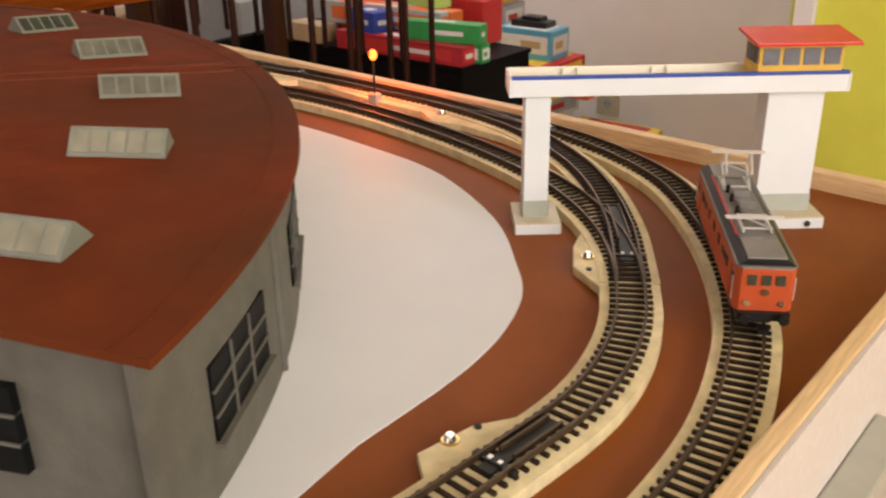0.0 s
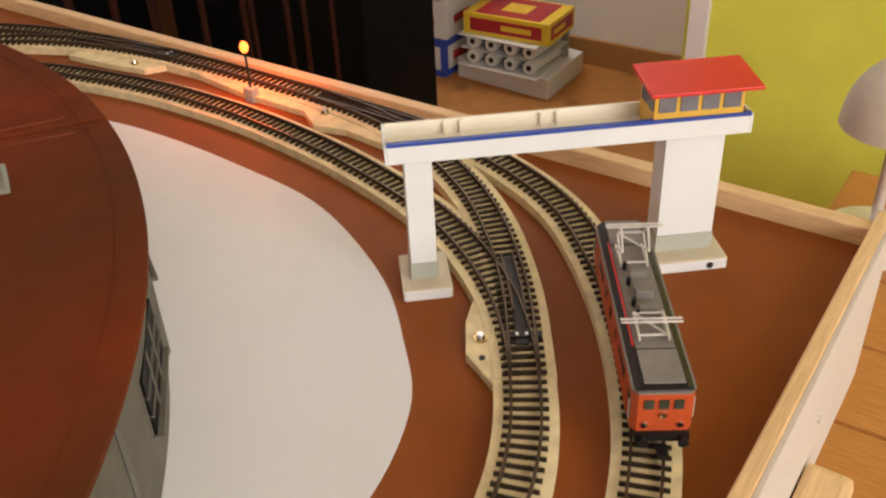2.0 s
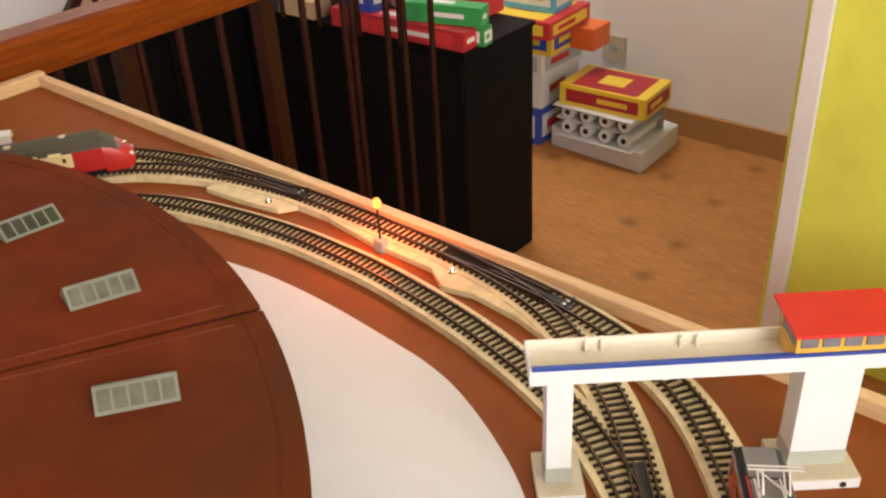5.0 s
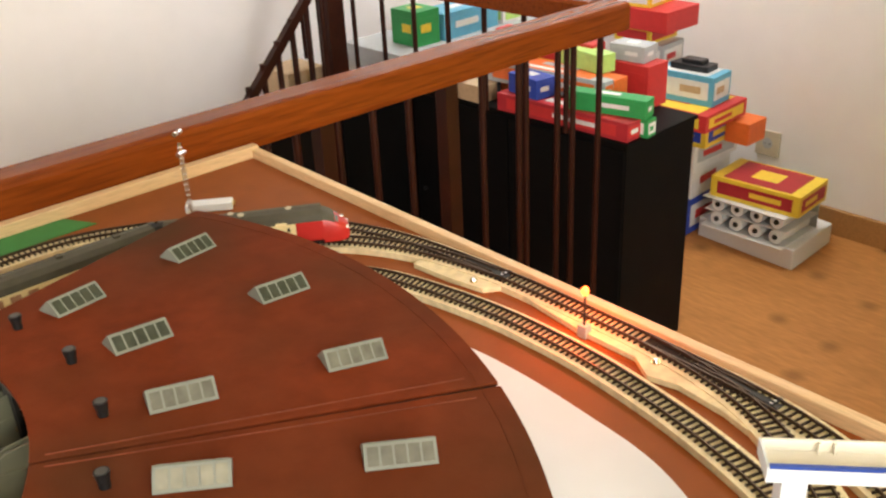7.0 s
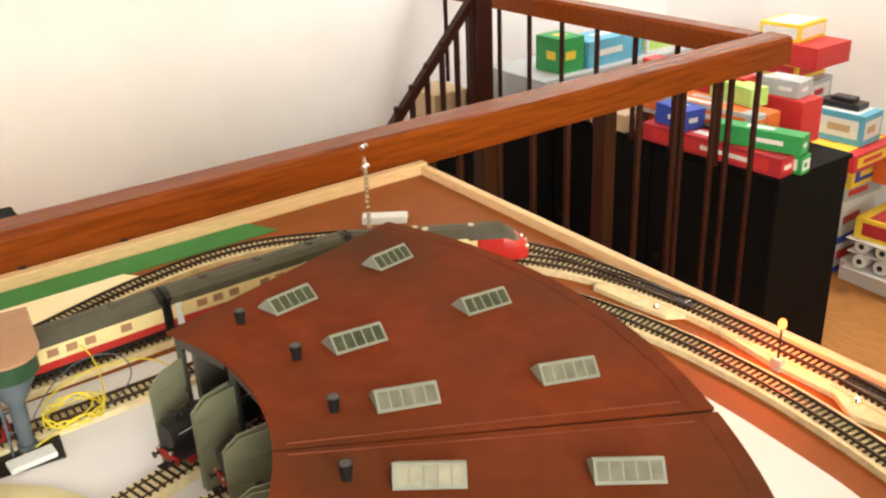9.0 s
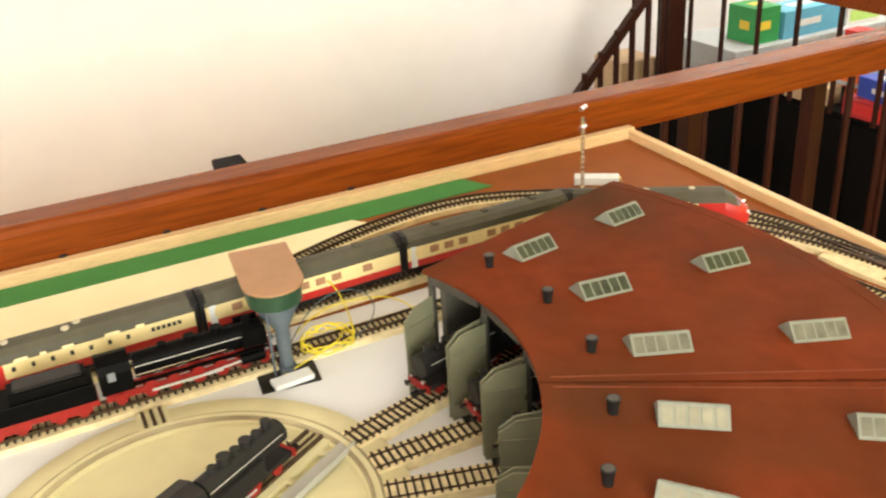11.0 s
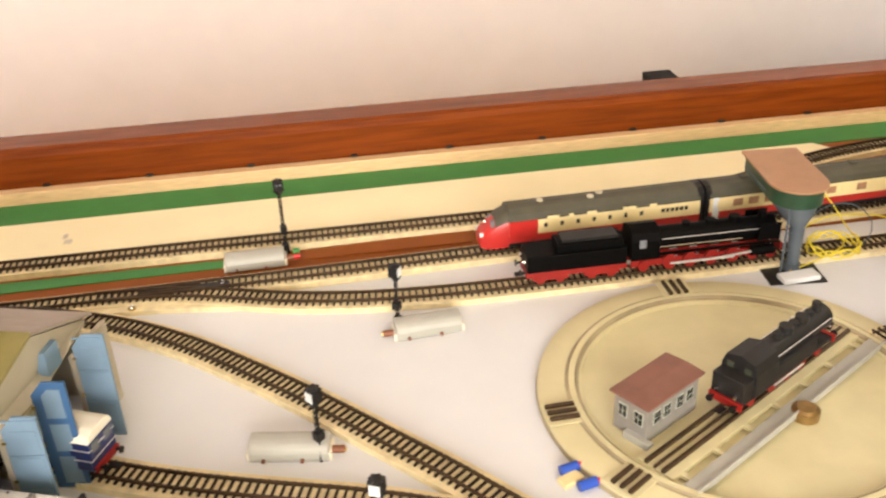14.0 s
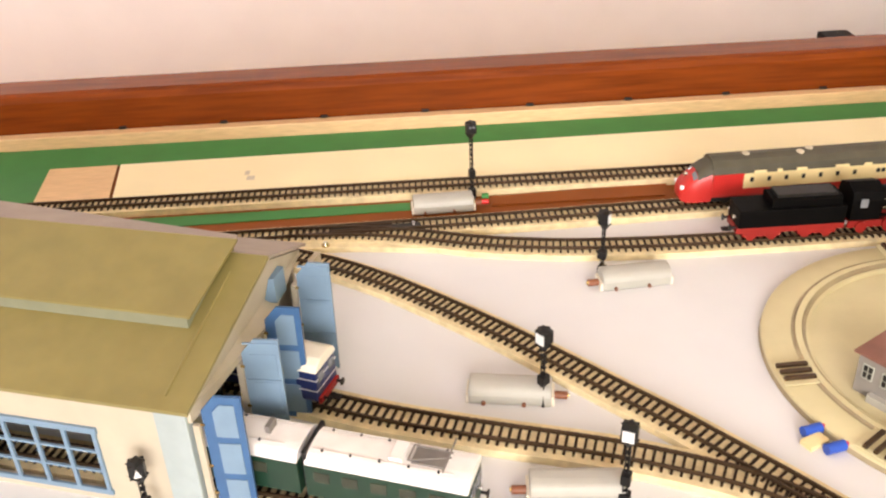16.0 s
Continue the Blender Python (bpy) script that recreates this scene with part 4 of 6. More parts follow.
def express_car(m, half, nose=0):
    """A car of the red and cream express railcar; nose: the end (-1, 1) that is streamlined, or 0."""
    base = thing("express_car", "red and cream express railcar car with a grey roof", "railcar", m, group="express railcar set")
    W = 0.0165
    lo, hi = -half + 0.002, half - 0.002
    tip = 0.034
    if nose < 0:
        lo += tip
    if nose > 0:
        hi -= tip
    def shell(name, mat, prof, label=""):
        bm = bmesh.new()
        bm_extrude_profile(bm, prof, lo, hi)
        return part(name, bm, mat, base, label)
    shell("skirt", "black", [(-0.0145, 0.0045), (-0.0155, 0.0095), (0.0155, 0.0095), (0.0145, 0.0045)], "black lower skirt")
    shell("lower_body", "tee_red", [(-0.0158, 0.0095), (-W, 0.012), (-W, 0.0172), (W, 0.0172), (W, 0.012), (0.0158, 0.0095)], "red lower body")
    band = shell("window_band", "tee_cream", [(-W, 0.0172), (-W + 0.0002, 0.0315), (W - 0.0002, 0.0315), (W, 0.0172)], "cream window band")
    shell("roof", "tee_roof", [(-W + 0.0002, 0.0315), (-0.0145, 0.0380), (-0.009, 0.0425), (0, 0.0438), (0.009, 0.0425), (0.0145, 0.0380), (W - 0.0002, 0.0315)], "olive grey arched roof")
    n = int((hi - lo - 0.02) / 0.0205)
    for side in (-1, 1):
        if nose:
            # small square windows, a row of louvres and cream blocks running up into the roof
            end = lo - tip if nose < 0 else hi + tip
            for k in range(7):
                x = end - nose * (0.078 + 0.0195 * k)
                box_part("window", "dark", band, x - 0.0018, x + 0.0018, side * W - 0.0006, side * W + 0.0005, 0.0235, 0.0275)
            for k in range(6):
                x = end - nose * (0.222 + 0.0058 * k)
                if lo + 0.004 < x < hi - 0.004:
                    box_part("louvre", "dark", band, x - 0.0019, x + 0.0019, side * W - 0.0006, side * W + 0.0005, 0.0240, 0.0275)
            for u, v in ((0.080, 0.094), (0.106, 0.112), (0.128, 0.140), (0.172, 0.188), (0.205, 0.214)):
                xa, xb = sorted((end - nose * u, end - nose * v))
                if lo < xa and xb < hi:
                    bm = bmesh.new()
                    bm_extrude_profile(bm, [(side * (W - 0.0030), 0.0312), (side * (W + 0.0001), 0.0312), (side * (W - 0.0008), 0.0337), (side * (W - 0.0038), 0.0337)][::side], xa, xb)
                    part("roof_vent", bm, "tee_cream", band, "cream block at the roof edge")
        else:
            for k in range(n):
                x = lo + 0.016 + k * 0.0205
                box_part("window", "tee_window" if k % 4 else "tee_cream", band, x - 0.006, x + 0.006, side * W - 0.0006, side * W + 0.0005, 0.0215, 0.0285)
        if not nose:
            box_part("door", "white_plastic", band, lo + 0.004, lo + 0.012, side * W - 0.0005, side * W + 0.0008, 0.010, 0.032)
    if nose:
        for u, y in ((0.0755, 0.001), (0.136, -0.003), (0.149, 0.003)):
            x = (lo - tip if nose < 0 else hi + tip) - nose * u
            rod_part("roof_fan", "gate_base", base, (x, y, 0.0425), (x, y, 0.0441), 0.0042, "pale round roof fan", 16)
    else:
        for k in range(3):
            x = lo + (hi - lo) * (0.2 + 0.3 * k)
            box_part("roof_vent", "tee_roof", base, x - 0.004, x + 0.004, -0.004, 0.004, 0.0432, 0.0455, bevel=0.0006)
    for x in (lo + 0.03, hi - 0.03):
        box_part("bogie", "black", base, x - 0.018, x + 0.018, -0.0115, 0.0115, 0.003, 0.008)
        for dx in (-0.011, 0.011):
            wheelset(base, x + dx, 0.0055, 0.0052)
    if nose:
        bm = bmesh.new()
        secs = [(0.0, 1.0, 0.040, 0.006), (0.3, 0.97, 0.0362, 0.0055), (0.55, 0.9, 0.0308, 0.005), (0.8, 0.78, 0.0250, 0.005), (0.94, 0.60, 0.0212, 0.006), (1.0, 0.40, 0.0175, 0.009)]
        rows = []
        x0 = lo if nose < 0 else hi
        for f, w, top, bot in secs:
            ring = []
            for k in range(13):
                a = math.pi * k / 12
                ring.append(bm.verts.new((x0 + nose * tip * f, W * w * math.copysign(abs(math.cos(a)) ** 0.55, math.cos(a)), max(bot + 0.0001, 0.012 + (top - 0.012) * math.sin(a) ** 0.7))))
            ring.append(bm.verts.new((x0 + nose * tip * f, -W * w * 0.95, bot)))
            ring.append(bm.verts.new((x0 + nose * tip * f, W * w * 0.95, bot)))
            rows.append(ring)
        for r, q in zip(rows, rows[1:]):
            for k in range(15):
                bm.faces.new((r[k], r[(k + 1) % 15], q[(k + 1) % 15], q[k]))
        bm.faces.new(rows[-1])
        bm.faces.new(rows[0][::-1])
        cone = part("nose", bm, "tee_red", base, "rounded red nose", smooth=True)
        # the roof runs on over the nose and ends in a raked windscreen
        def over_nose(name, mat, parent, f0, f1, k0, k1, lift, label=""):
            bm = bmesh.new()
            strips = []
            for i in range(5):
                f = f0 + (f1 - f0) * i / 4
                a, b = [(p, q) for p, q in zip(secs, secs[1:]) if p[0] <= f <= q[0]][0]
                u = (f - a[0]) / (b[0] - a[0])
                w, top = a[1] + (b[1] - a[1]) * u, a[2] + (b[2] - a[2]) * u
                for d in (lift, lift - 0.0012):
                    strips.append([bm.verts.new((x0 + nose * tip * f, (W * w + d) * math.copysign(abs(math.cos(math.pi * k / 24)) ** 0.55, math.cos(math.pi * k / 24)), d + 0.012 + (top - 0.012) * math.sin(math.pi * k / 24) ** 0.7)) for k in range(k0, k1 + 1)])
            for i in range(4):
                for d in (0, 1):
                    r, q = strips[2 * i + d], strips[2 * i + 2 + d]
                    for k in range(k1 - k0):
                        bm.faces.new((r[k], r[k + 1], q[k + 1], q[k]))
                for k in (0, k1 - k0):
                    bm.faces.new((strips[2 * i][k], strips[2 * i + 2][k], strips[2 * i + 3][k], strips[2 * i + 1][k]))
            for i in (0, 8):
                for k in range(k1 - k0):
                    bm.faces.new((strips[i][k], strips[i][k + 1], strips[i + 1][k + 1], strips[i + 1][k]))
            return part(name, bm, mat, parent, label, smooth=True)
        over_nose("roof_cap", "tee_roof", cone, 0.0, 0.46, 5, 19, 0.0007, "olive grey roof cap")
        for k0, k1 in ((6, 11), (13, 18)):
            over_nose("windscreen", "glass", cone, 0.48, 0.60, k0, k1, 0.0006)
        for side in (-1, 1):
            xa = sorted((x0, x0 - nose * 0.0345))
            box_part("nose_flank", "tee_red", cone, xa[0], xa[1], side * W - 0.0006, side * W + 0.0008, 0.0165, 0.0318)
        for y in (-0.0085, 0.0085):
            xx = x0 + nose * tip * 0.86
            rod_part("headlight", "white_plastic", cone, (xx, y, 0.0185), (xx + nose * 0.004, y, 0.0185), 0.0022, seg=12)
        rod_part("headlight", "chrome", cone, (x0 + nose * tip * 0.7, 0, 0.028), (x0 + nose * tip * 0.8, 0, 0.028), 0.002, seg=12)
    for sgn in (-1, 1):
        if sgn != nose:
            x = half * sgn
            bm = bmesh.new()
            bm_extrude_profile(bm, [(-0.0152, 0.007), (-0.0158, 0.031), (-0.0148, 0.0384), (-0.0092, 0.0428), (0, 0.0442), (0.0092, 0.0428), (0.0148, 0.0384), (0.0158, 0.031), (0.0152, 0.007)],
                               min(x - sgn * 0.0045, x + sgn * 0.0028), max(x - sgn * 0.0045, x + sgn * 0.0028))
            part("gangway", bm, "black", base, "black arched gangway")
    return base


def chord_pose(points, a, b):
    """A straight car between two places on a line."""
    line = smooth_line(points)
    p = line[int(np.argmin(np.hypot(*(line - np.array(a)).T)))]
    q = line[int(np.argmin(np.hypot(*(line - np.array(b)).T)))]
    d = q - p
    return pose((p[0] + q[0]) / 2, (p[1] + q[1]) / 2, ZR, 0, 0, math.degrees(math.atan2(d[1], d[0]))), float(np.hypot(*d)) / 2


for a, b, nz in (((-0.3375, 1.165), (-0.0642, 1.1704), -1), ((-0.0583, 1.1714), (0.191, 1.1845), 0), ((0.1971, 1.1846), (0.4442, 1.1866), 0)):
    m, h = chord_pose(TEE_LINE, a, b)
    enlarge(express_car(m, h, nz), 1, 1.16, 1.26)
m, h = chord_pose(TEE_LINE, (0.4513, 1.1845), (0.6543, 1.0574))
enlarge(express_car(m, h, 1), 1, 1.12, 1.22)


def steam_engine(m):
    base = thing("steam_locomotive", "black model steam locomotive with red wheels and running gear", "locomotive", m)
    bm = bmesh.new()
    bm_rod(bm, (-0.045, 0, 0.0295), (0.078, 0, 0.0295), 0.0112, 24)
    bm_rod(bm, (0.078, 0, 0.0295), (0.082, 0, 0.0295), 0.0105, 24, 0.006)
    part("boiler", bm, "steam_black", base, "black round boiler", smooth=True)
    rod_part("chimney", "steam_black", base, (0.066, 0, 0.039), (0.066, 0, 0.0465), 0.0042, seg=14)
    for x, r, h in ((0.036, 0.006, 0.0445), (0.010, 0.0055, 0.0435), (-0.016, 0.0045, 0.043)):
        rod_part("dome", "steam_black", base, (x, 0, 0.036), (x, 0, h), r, seg=14)
    bm = bmesh.new()
    bm_extrude_profile(bm, [(-0.0155, 0.016), (-0.0155, 0.034), (-0.0135, 0.042), (0, 0.0465), (0.0135, 0.042), (0.0155, 0.034), (0.0155, 0.016)], -0.078, -0.048)
    cab = part("cab", bm, "steam_black", base, "black driver's cab")
    for side in (-1, 1):
        box_part("cab_window", "glass", cab, -0.070, -0.063, side * 0.0155 - 0.0004, side * 0.0155 + 0.0004, 0.028, 0.036)
        box_part("running_board", "steam_black", base, -0.050, 0.080, side * 0.0155 - 0.003, side * 0.0155 + 0.001, 0.0205, 0.0215)
        rod_part("hand_rail", "steel", base, (-0.045, side * 0.0122, 0.0335), (0.074, side * 0.0122, 0.0335), 0.0004, seg=6)
        rod_part("pipe", "chrome", base, (-0.048, side * 0.0138, 0.0265), (0.04, side * 0.0138, 0.0265), 0.0005, seg=6)
        bm = bmesh.new()
        bm_rod(bm, (0.052, side * 0.0135, 0.012), (0.076, side * 0.0135, 0.012), 0.005, 14)
        part("cylinder", bm, "steam_black", base, smooth=True)
        rod_part("coupling_rod", "steel", base, (-0.034, side * 0.0125, 0.0075), (0.034, side * 0.0125, 0.0075), 0.0013, "bright steel coupling rod", 6)
        rod_part("connecting_rod", "steel", base, (0.0, side * 0.0138, 0.0075), (0.055, side * 0.0138, 0.0115), 0.0012, "bright steel connecting rod", 6)
        box_part("smoke_deflector", "steam_black", base, 0.056, 0.080, side * 0.0162 - 0.0004, side * 0.0162 + 0.0004, 0.023, 0.040)
        box_part("frame_side", "steam_red", base, -0.075, 0.082, side * 0.0075 - 0.0008, side * 0.0075 + 0.0008, 0.005, 0.0115, "red frame plate")
    for x in (-0.034, -0.012, 0.011, 0.034):
        wheelset(base, x, 0.0082, 0.0076, "steam_red", 0.0092)
    for x in (0.056, 0.076, -0.062):
        wheelset(base, x, 0.006, 0.0055, "steam_red", 0.009)
    box_part("buffer_beam", "steam_red", base, 0.083, 0.0855, -0.0145, 0.0145, 0.010, 0.017)
    buffers(base, 0.0855, 1)
    return base


def tender(m):
    base = thing("tender", "black four-axle model tender with red frame", "tender", m)
    box_part("tank", "steam_black", base, -0.05, 0.05, -0.0155, 0.0155, 0.014, 0.030, "black water tank", bevel=0.001)
    bm = bmesh.new()
    bm_extrude_profile(bm, [(-0.0125, 0.030), (-0.0125, 0.037), (-0.010, 0.0385), (0.010, 0.0385), (0.0125, 0.037), (0.0125, 0.030)], -0.020, 0.046)
    part("bunker", bm, "steam_black", base, "coal bunker", bevel=0.0006)
    box_part("coal", "black", base, -0.015, 0.042, -0.010, 0.010, 0.0385, 0.0405, "heap of coal", bevel=0.002)
    box_part("underframe", "steam_red", base, -0.051, 0.051, -0.0135, 0.0135, 0.008, 0.014, "red underframe", bevel=0.0005)
    for x in (-0.036, -0.016, 0.016, 0.036):
        wheelset(base, x, 0.0062, 0.0058, "steam_red", 0.0105)
    for x in (-0.026, 0.026):
        box_part("bogie", "steam_red", base, x - 0.018, x + 0.018, -0.0128, 0.0128, 0.0045, 0.008)
    buffers(base, -0.051, -1)
    for y in (-0.008, 0.008):
        rod_part("lantern", "chrome", base, (-0.051, y, 0.0225), (-0.0535, y, 0.0225), 0.0019, seg=10)
    return base


enlarge(steam_engine(pose(-0.097, 1.0825, ZR)), 1.09, 1.12, 1.22)
enlarge(tender(pose(-0.2425, 1.0825, ZR)), 1.12, 1.12, 1.25)


def tank_engine(m, group=""):
    base = thing("tank_engine", "black model tank engine with red buffer beam", "locomotive", m, group)
    box_part("side_tank", "steam_grey", base, -0.03, 0.035, -0.0155, 0.0155, 0.014, 0.029, "black side tanks", bevel=0.001)
    bm = bmesh.new()
    bm_rod(bm, (-0.02, 0, 0.030), (0.068, 0, 0.030), 0.0105, 22)
    part("boiler", bm, "steam_grey", base, "black boiler", smooth=True)
    rod_part("chimney", "steam_grey", base, (0.056, 0, 0.039), (0.056, 0, 0.047), 0.0042, seg=14)
    for x, r, h in ((0.044, 0.0040, 0.0435), (0.032, 0.0055, 0.0445), (0.020, 0.0042, 0.0440), (0.008, 0.006, 0.0455), (-0.005, 0.004, 0.044)):
        rod_part("dome", "steam_grey", base, (x, 0, 0.036), (x, 0, h), r, seg=14)
    bm = bmesh.new()
    bm_extrude_profile(bm, [(-0.016, 0.014), (-0.016, 0.035), (-0.013, 0.043), (0, 0.0465), (0.013, 0.043), (0.016, 0.035), (0.016, 0.014)], -0.058, -0.026)
    cab = part("cab", bm, "steam_grey", base, "black cab", bevel=0.0005)
    for y in (-0.008, 0.008):
        box_part("cab_window", "sky_glass", cab, -0.0585, -0.0575, y - 0.003, y + 0.003, 0.031, 0.038)
        rod_part("lantern", "chrome", base, (0.069, y, 0.019), (0.0715, y, 0.019), 0.0019, seg=10)
        rod_part("lantern", "chrome", base, (-0.0715, y, 0.019), (-0.074, y, 0.019), 0.0019, seg=10)
    box_part("coal_bunker", "steam_grey", base, -0.072, -0.058, -0.0145, 0.0145, 0.014, 0.033, bevel=0.0008)
    box_part("underframe", "steam_grey", base, -0.072, 0.068, -0.0125, 0.0125, 0.010, 0.014)
    for sgn, x in ((-1, -0.073), (1, 0.069)):
        box_part("buffer_beam", "steam_red", base, x - 0.0012, x + 0.0012, -0.0148, 0.0148, 0.009, 0.0155, "red buffer beam")
        buffers(base, x + sgn * 0.001, sgn, 0.0125)
    for x in (-0.02, 0.002, 0.024):
        wheelset(base, x, 0.008, 0.0078, "steam_red", 0.0095)
    for x in (-0.05, 0.052):
        wheelset(base, x, 0.006, 0.0055, "steam_red", 0.009)
    for side in (-1, 1):
        rod_part("hand_rail", "steel", base, (-0.02, side * 0.0115, 0.034), (0.062, side * 0.0115, 0.034), 0.0004, seg=6)
        rod_part("coupling_rod", "steel", base, (-0.02, side * 0.012, 0.0065), (0.024, side * 0.012, 0.0065), 0.0009, seg=6)
    return base


enlarge(tank_engine(pose(TX, TY, ZR, 0, 0, 32) @ pose(0.028, -0.012, 0)), 1.1, 1.12, 1.15)
# engines waiting in the stalls, their fronts between the doors
for k, v in ((0, 0.07), (1, 0.12), (2, 0.13), (3, 0.15)):
    p, q = rh_point(stall_u(k), v), rh_point(stall_u(k), 0.0)
    d = q.xy - p.xy
    enlarge(tank_engine(pose(p.x, p.y, ZR + 0.004, 0, 0, math.degrees(math.atan2(d.y, d.x))), "engines in the roundhouse"), 1.05, 1.1, 1.15)


def control_hut():
    m = pose(-0.2365, 0.8375, 0, 0, 0, 32)
    base = thing("control_hut", "small grey control hut with a brown flat roof on the turntable", "hut", m)
    body = box_part("body", "hut_wall", base, -0.036, 0.036, -0.018, 0.018, T + 0.0045, T + 0.0435, "grey walls", bevel=0.0005)
    bm = bmesh.new()
    bm_extrude_profile(bm, [(-0.0215, T + 0.0432), (-0.0215, T + 0.0452), (0.0, T + 0.0466), (0.0215, T + 0.0452), (0.0215, T + 0.0432)], -0.040, 0.040)
    part("roof", bm, "hut_roof", base, "brown overhanging roof", bevel=0.0004)
    for x in (-0.023, -0.009, 0.009, 0.023):
        win = box_part("window", "pillar_foot", body, x - 0.005, x + 0.005, -0.0186, -0.0178, T + 0.021, T + 0.035)
        for dx in (-0.0022, 0.0022):
            box_part("pane", "dark", win, x + dx - 0.0017, x + dx + 0.0017, -0.0189, -0.0181, T + 0.0222, T + 0.0275)
            box_part("pane", "dark", win, x + dx - 0.0017, x + dx + 0.0017, -0.0189, -0.0181, T + 0.0285, T + 0.0338)
    for y in (-0.009, 0.008):
        win = box_part("window", "pillar_foot", body, -0.0366, -0.0358, y - 0.005, y + 0.005, T + 0.021, T + 0.035)
        for dy in (-0.0022, 0.0022):
            box_part("pane", "dark", win, -0.0369, -0.0361, y + dy - 0.0017, y + dy + 0.0017, T + 0.0222, T + 0.0275)
            box_part("pane", "dark", win, -0.0369, -0.0361, y + dy - 0.0017, y + dy + 0.0017, T + 0.0285, T + 0.0338)
    box_part("step", "motor", base, -0.042, -0.036, -0.026, 0.002, T + 0.0045, T + 0.0115)
    return base


control_hut()


def water_tower():
    base = thing("water_tower", "water tower with a brown roof, dark green tank and blue-grey stem", "water tower", pose(0.006, 1.058, 0, 0, 0, -6))
    def outline(w, d0, d1):
        pts = [(-w, d1), (-w, -d0 + w)]
        for k in range(1, 12):
            a = math.pi + math.pi * k / 12
            pts.append((w * math.cos(a), -d0 + w + w * math.sin(a)))
        return pts + [(w, -d0 + w), (w, d1)]
    bm = bmesh.new()
    bm_prism(bm, outline(0.0330, 0.016, 0.107), T + 0.1035, T + 0.1062)
    part("roof", bm, "copper_roof", base, "flat reddish brown roof", bevel=0.0005)
    bm = bmesh.new()
    bm_prism(bm, outline(0.0290, 0.012, 0.100), T + 0.0835, T + 0.1035)
    part("tank", bm, "tank_green", base, "glossy dark green tank", smooth=True)
    box_part("tank_band", "steel_blue", base, -0.0295, -0.0288, 0.03, 0.098, T + 0.088, T + 0.0905)
    bm = bmesh.new()
    lo, hi = outline(0.0095, 0.008, 0.012), outline(0.0270, 0.010, 0.070)
    a = [bm.verts.new((x, y, T + 0.060)) for x, y in lo]
    b = [bm.verts.new((x, y, T + 0.0835)) for x, y in hi]
    for i in range(len(a)):
        bm.faces.new((a[i], a[(i + 1) % len(a)], b[(i + 1) % len(a)], b[i]))
    bm.faces.new(a[::-1])
    bm.faces.new(b)
    part("funnel", bm, "steel_blue", base, "blue-grey tapering tank bottom", smooth=True)
    rod_part("stem", "steel_blue", base, (0, 0, T + 0.003), (0, 0, T + 0.062), 0.0070, "blue-grey round stem", 16, 0.0082)
    rod_part("collar", "steel_blue", base, (0, 0, T + 0.003), (0, 0, T + 0.012), 0.0095, seg=16)
    rod_part("pipe", "steel_blue", base, (-0.0145, -0.006, T + 0.003), (-0.0145, -0.006, T + 0.085), 0.0015, seg=8)
    for z in (0.030, 0.052):
        rod_part("pipe_clip", "steel_blue", base, (-0.0145, -0.006, T + z), (0.0, 0.0, T + z), 0.0009, seg=6)
    box_part("base_plate", "black", base, -0.034, 0.030, -0.030, 0.012, T + 0.0013, T + 0.0032, "dark base plate")
    return base


water_tower()


def curve_thing(name, pts, r, mat, label, category, cyclic=False, parent=None):
    cu = bpy.data.curves.new(name, "CURVE")
    cu.dimensions, cu.bevel_depth, cu.bevel_resolution, cu.resolution_u = "3D", r, 2, 8
    sp = cu.splines.new("NURBS")
    sp.points.add(len(pts) - 1)
    for q, p in zip(sp.points, pts):
        q.co = (*p, 1)
    sp.use_endpoint_u, sp.order_u, sp.use_cyclic_u = not cyclic, 4, cyclic
    tmp = new("tmp", cu)
    bpy.context.view_layer.update()
    me = bpy.data.meshes.new_from_object(tmp.evaluated_get(bpy.context.evaluated_depsgraph_get()))
    bpy.data.objects.remove(tmp)
    me.materials.clear()
    me.materials.append(M[mat])
    for p in me.polygons:
        p.use_smooth = True
    ob = new(name, me)
    if parent:
        ob.parent = parent
        return ob
    return tagged(ob, label, category)


def wires():
    rnd = random.Random(4)
    pts = []
    for k in range(44):
        a = 2 * math.pi * k / 11 + 0.3
        r = 0.026 + 0.006 * rnd.random()
        pts.append((0.056 + r * math.cos(a) * 1.05, 1.062 + r * math.sin(a) * 0.9, T + 0.016 + 0.005 * rnd.random() + 0.009 * (k % 3)))
    pts = [(0.0, 1.05, T + 0.006), (0.02, 1.05, T + 0.012)] + pts + [(0.10, 1.12, T + 0.02), (0.10, 1.17, T + 0.05), (0.05, 1.2, T + 0.055), (0.0, 1.16, T + 0.02)]
    curve_thing("wire_coil", pts, 0.0009, "wire_yellow", "loose coil of thin yellow wire beside the tracks", "wire")
    curve_thing("wire", [(0.03, 1.1, T + 0.02), (0.07, 1.13, T + 0.03), (0.12, 1.13, T + 0.025), (0.16, 1.11, T + 0.03), (0.17, 1.075, T + 0.018)], 0.0009, "wire_yellow", "loose thin yellow wire over the track", "wire")
    curve_thing("wire", [(0.02, 1.085, T + 0.02), (0.05, 1.11, T + 0.045), (0.10, 1.13, T + 0.05), (0.14, 1.12, T + 0.03), (0.12, 1.08, T + 0.015), (0.07, 1.06, T + 0.012)], 0.0007, "steel_blue", "loose thin dark wire over the track", "wire")
    bm = bmesh.new()
    bm_box(bm, -0.022, 0.022, -0.009, 0.009, 0, 0.006)
    solid("relay_block", bm, "white_plastic", "small white plastic block at the water tower", "block", bevel=0.001, m=pose(0.004, 1.036, T + 0.0034, 0, 0, 4))


wires()


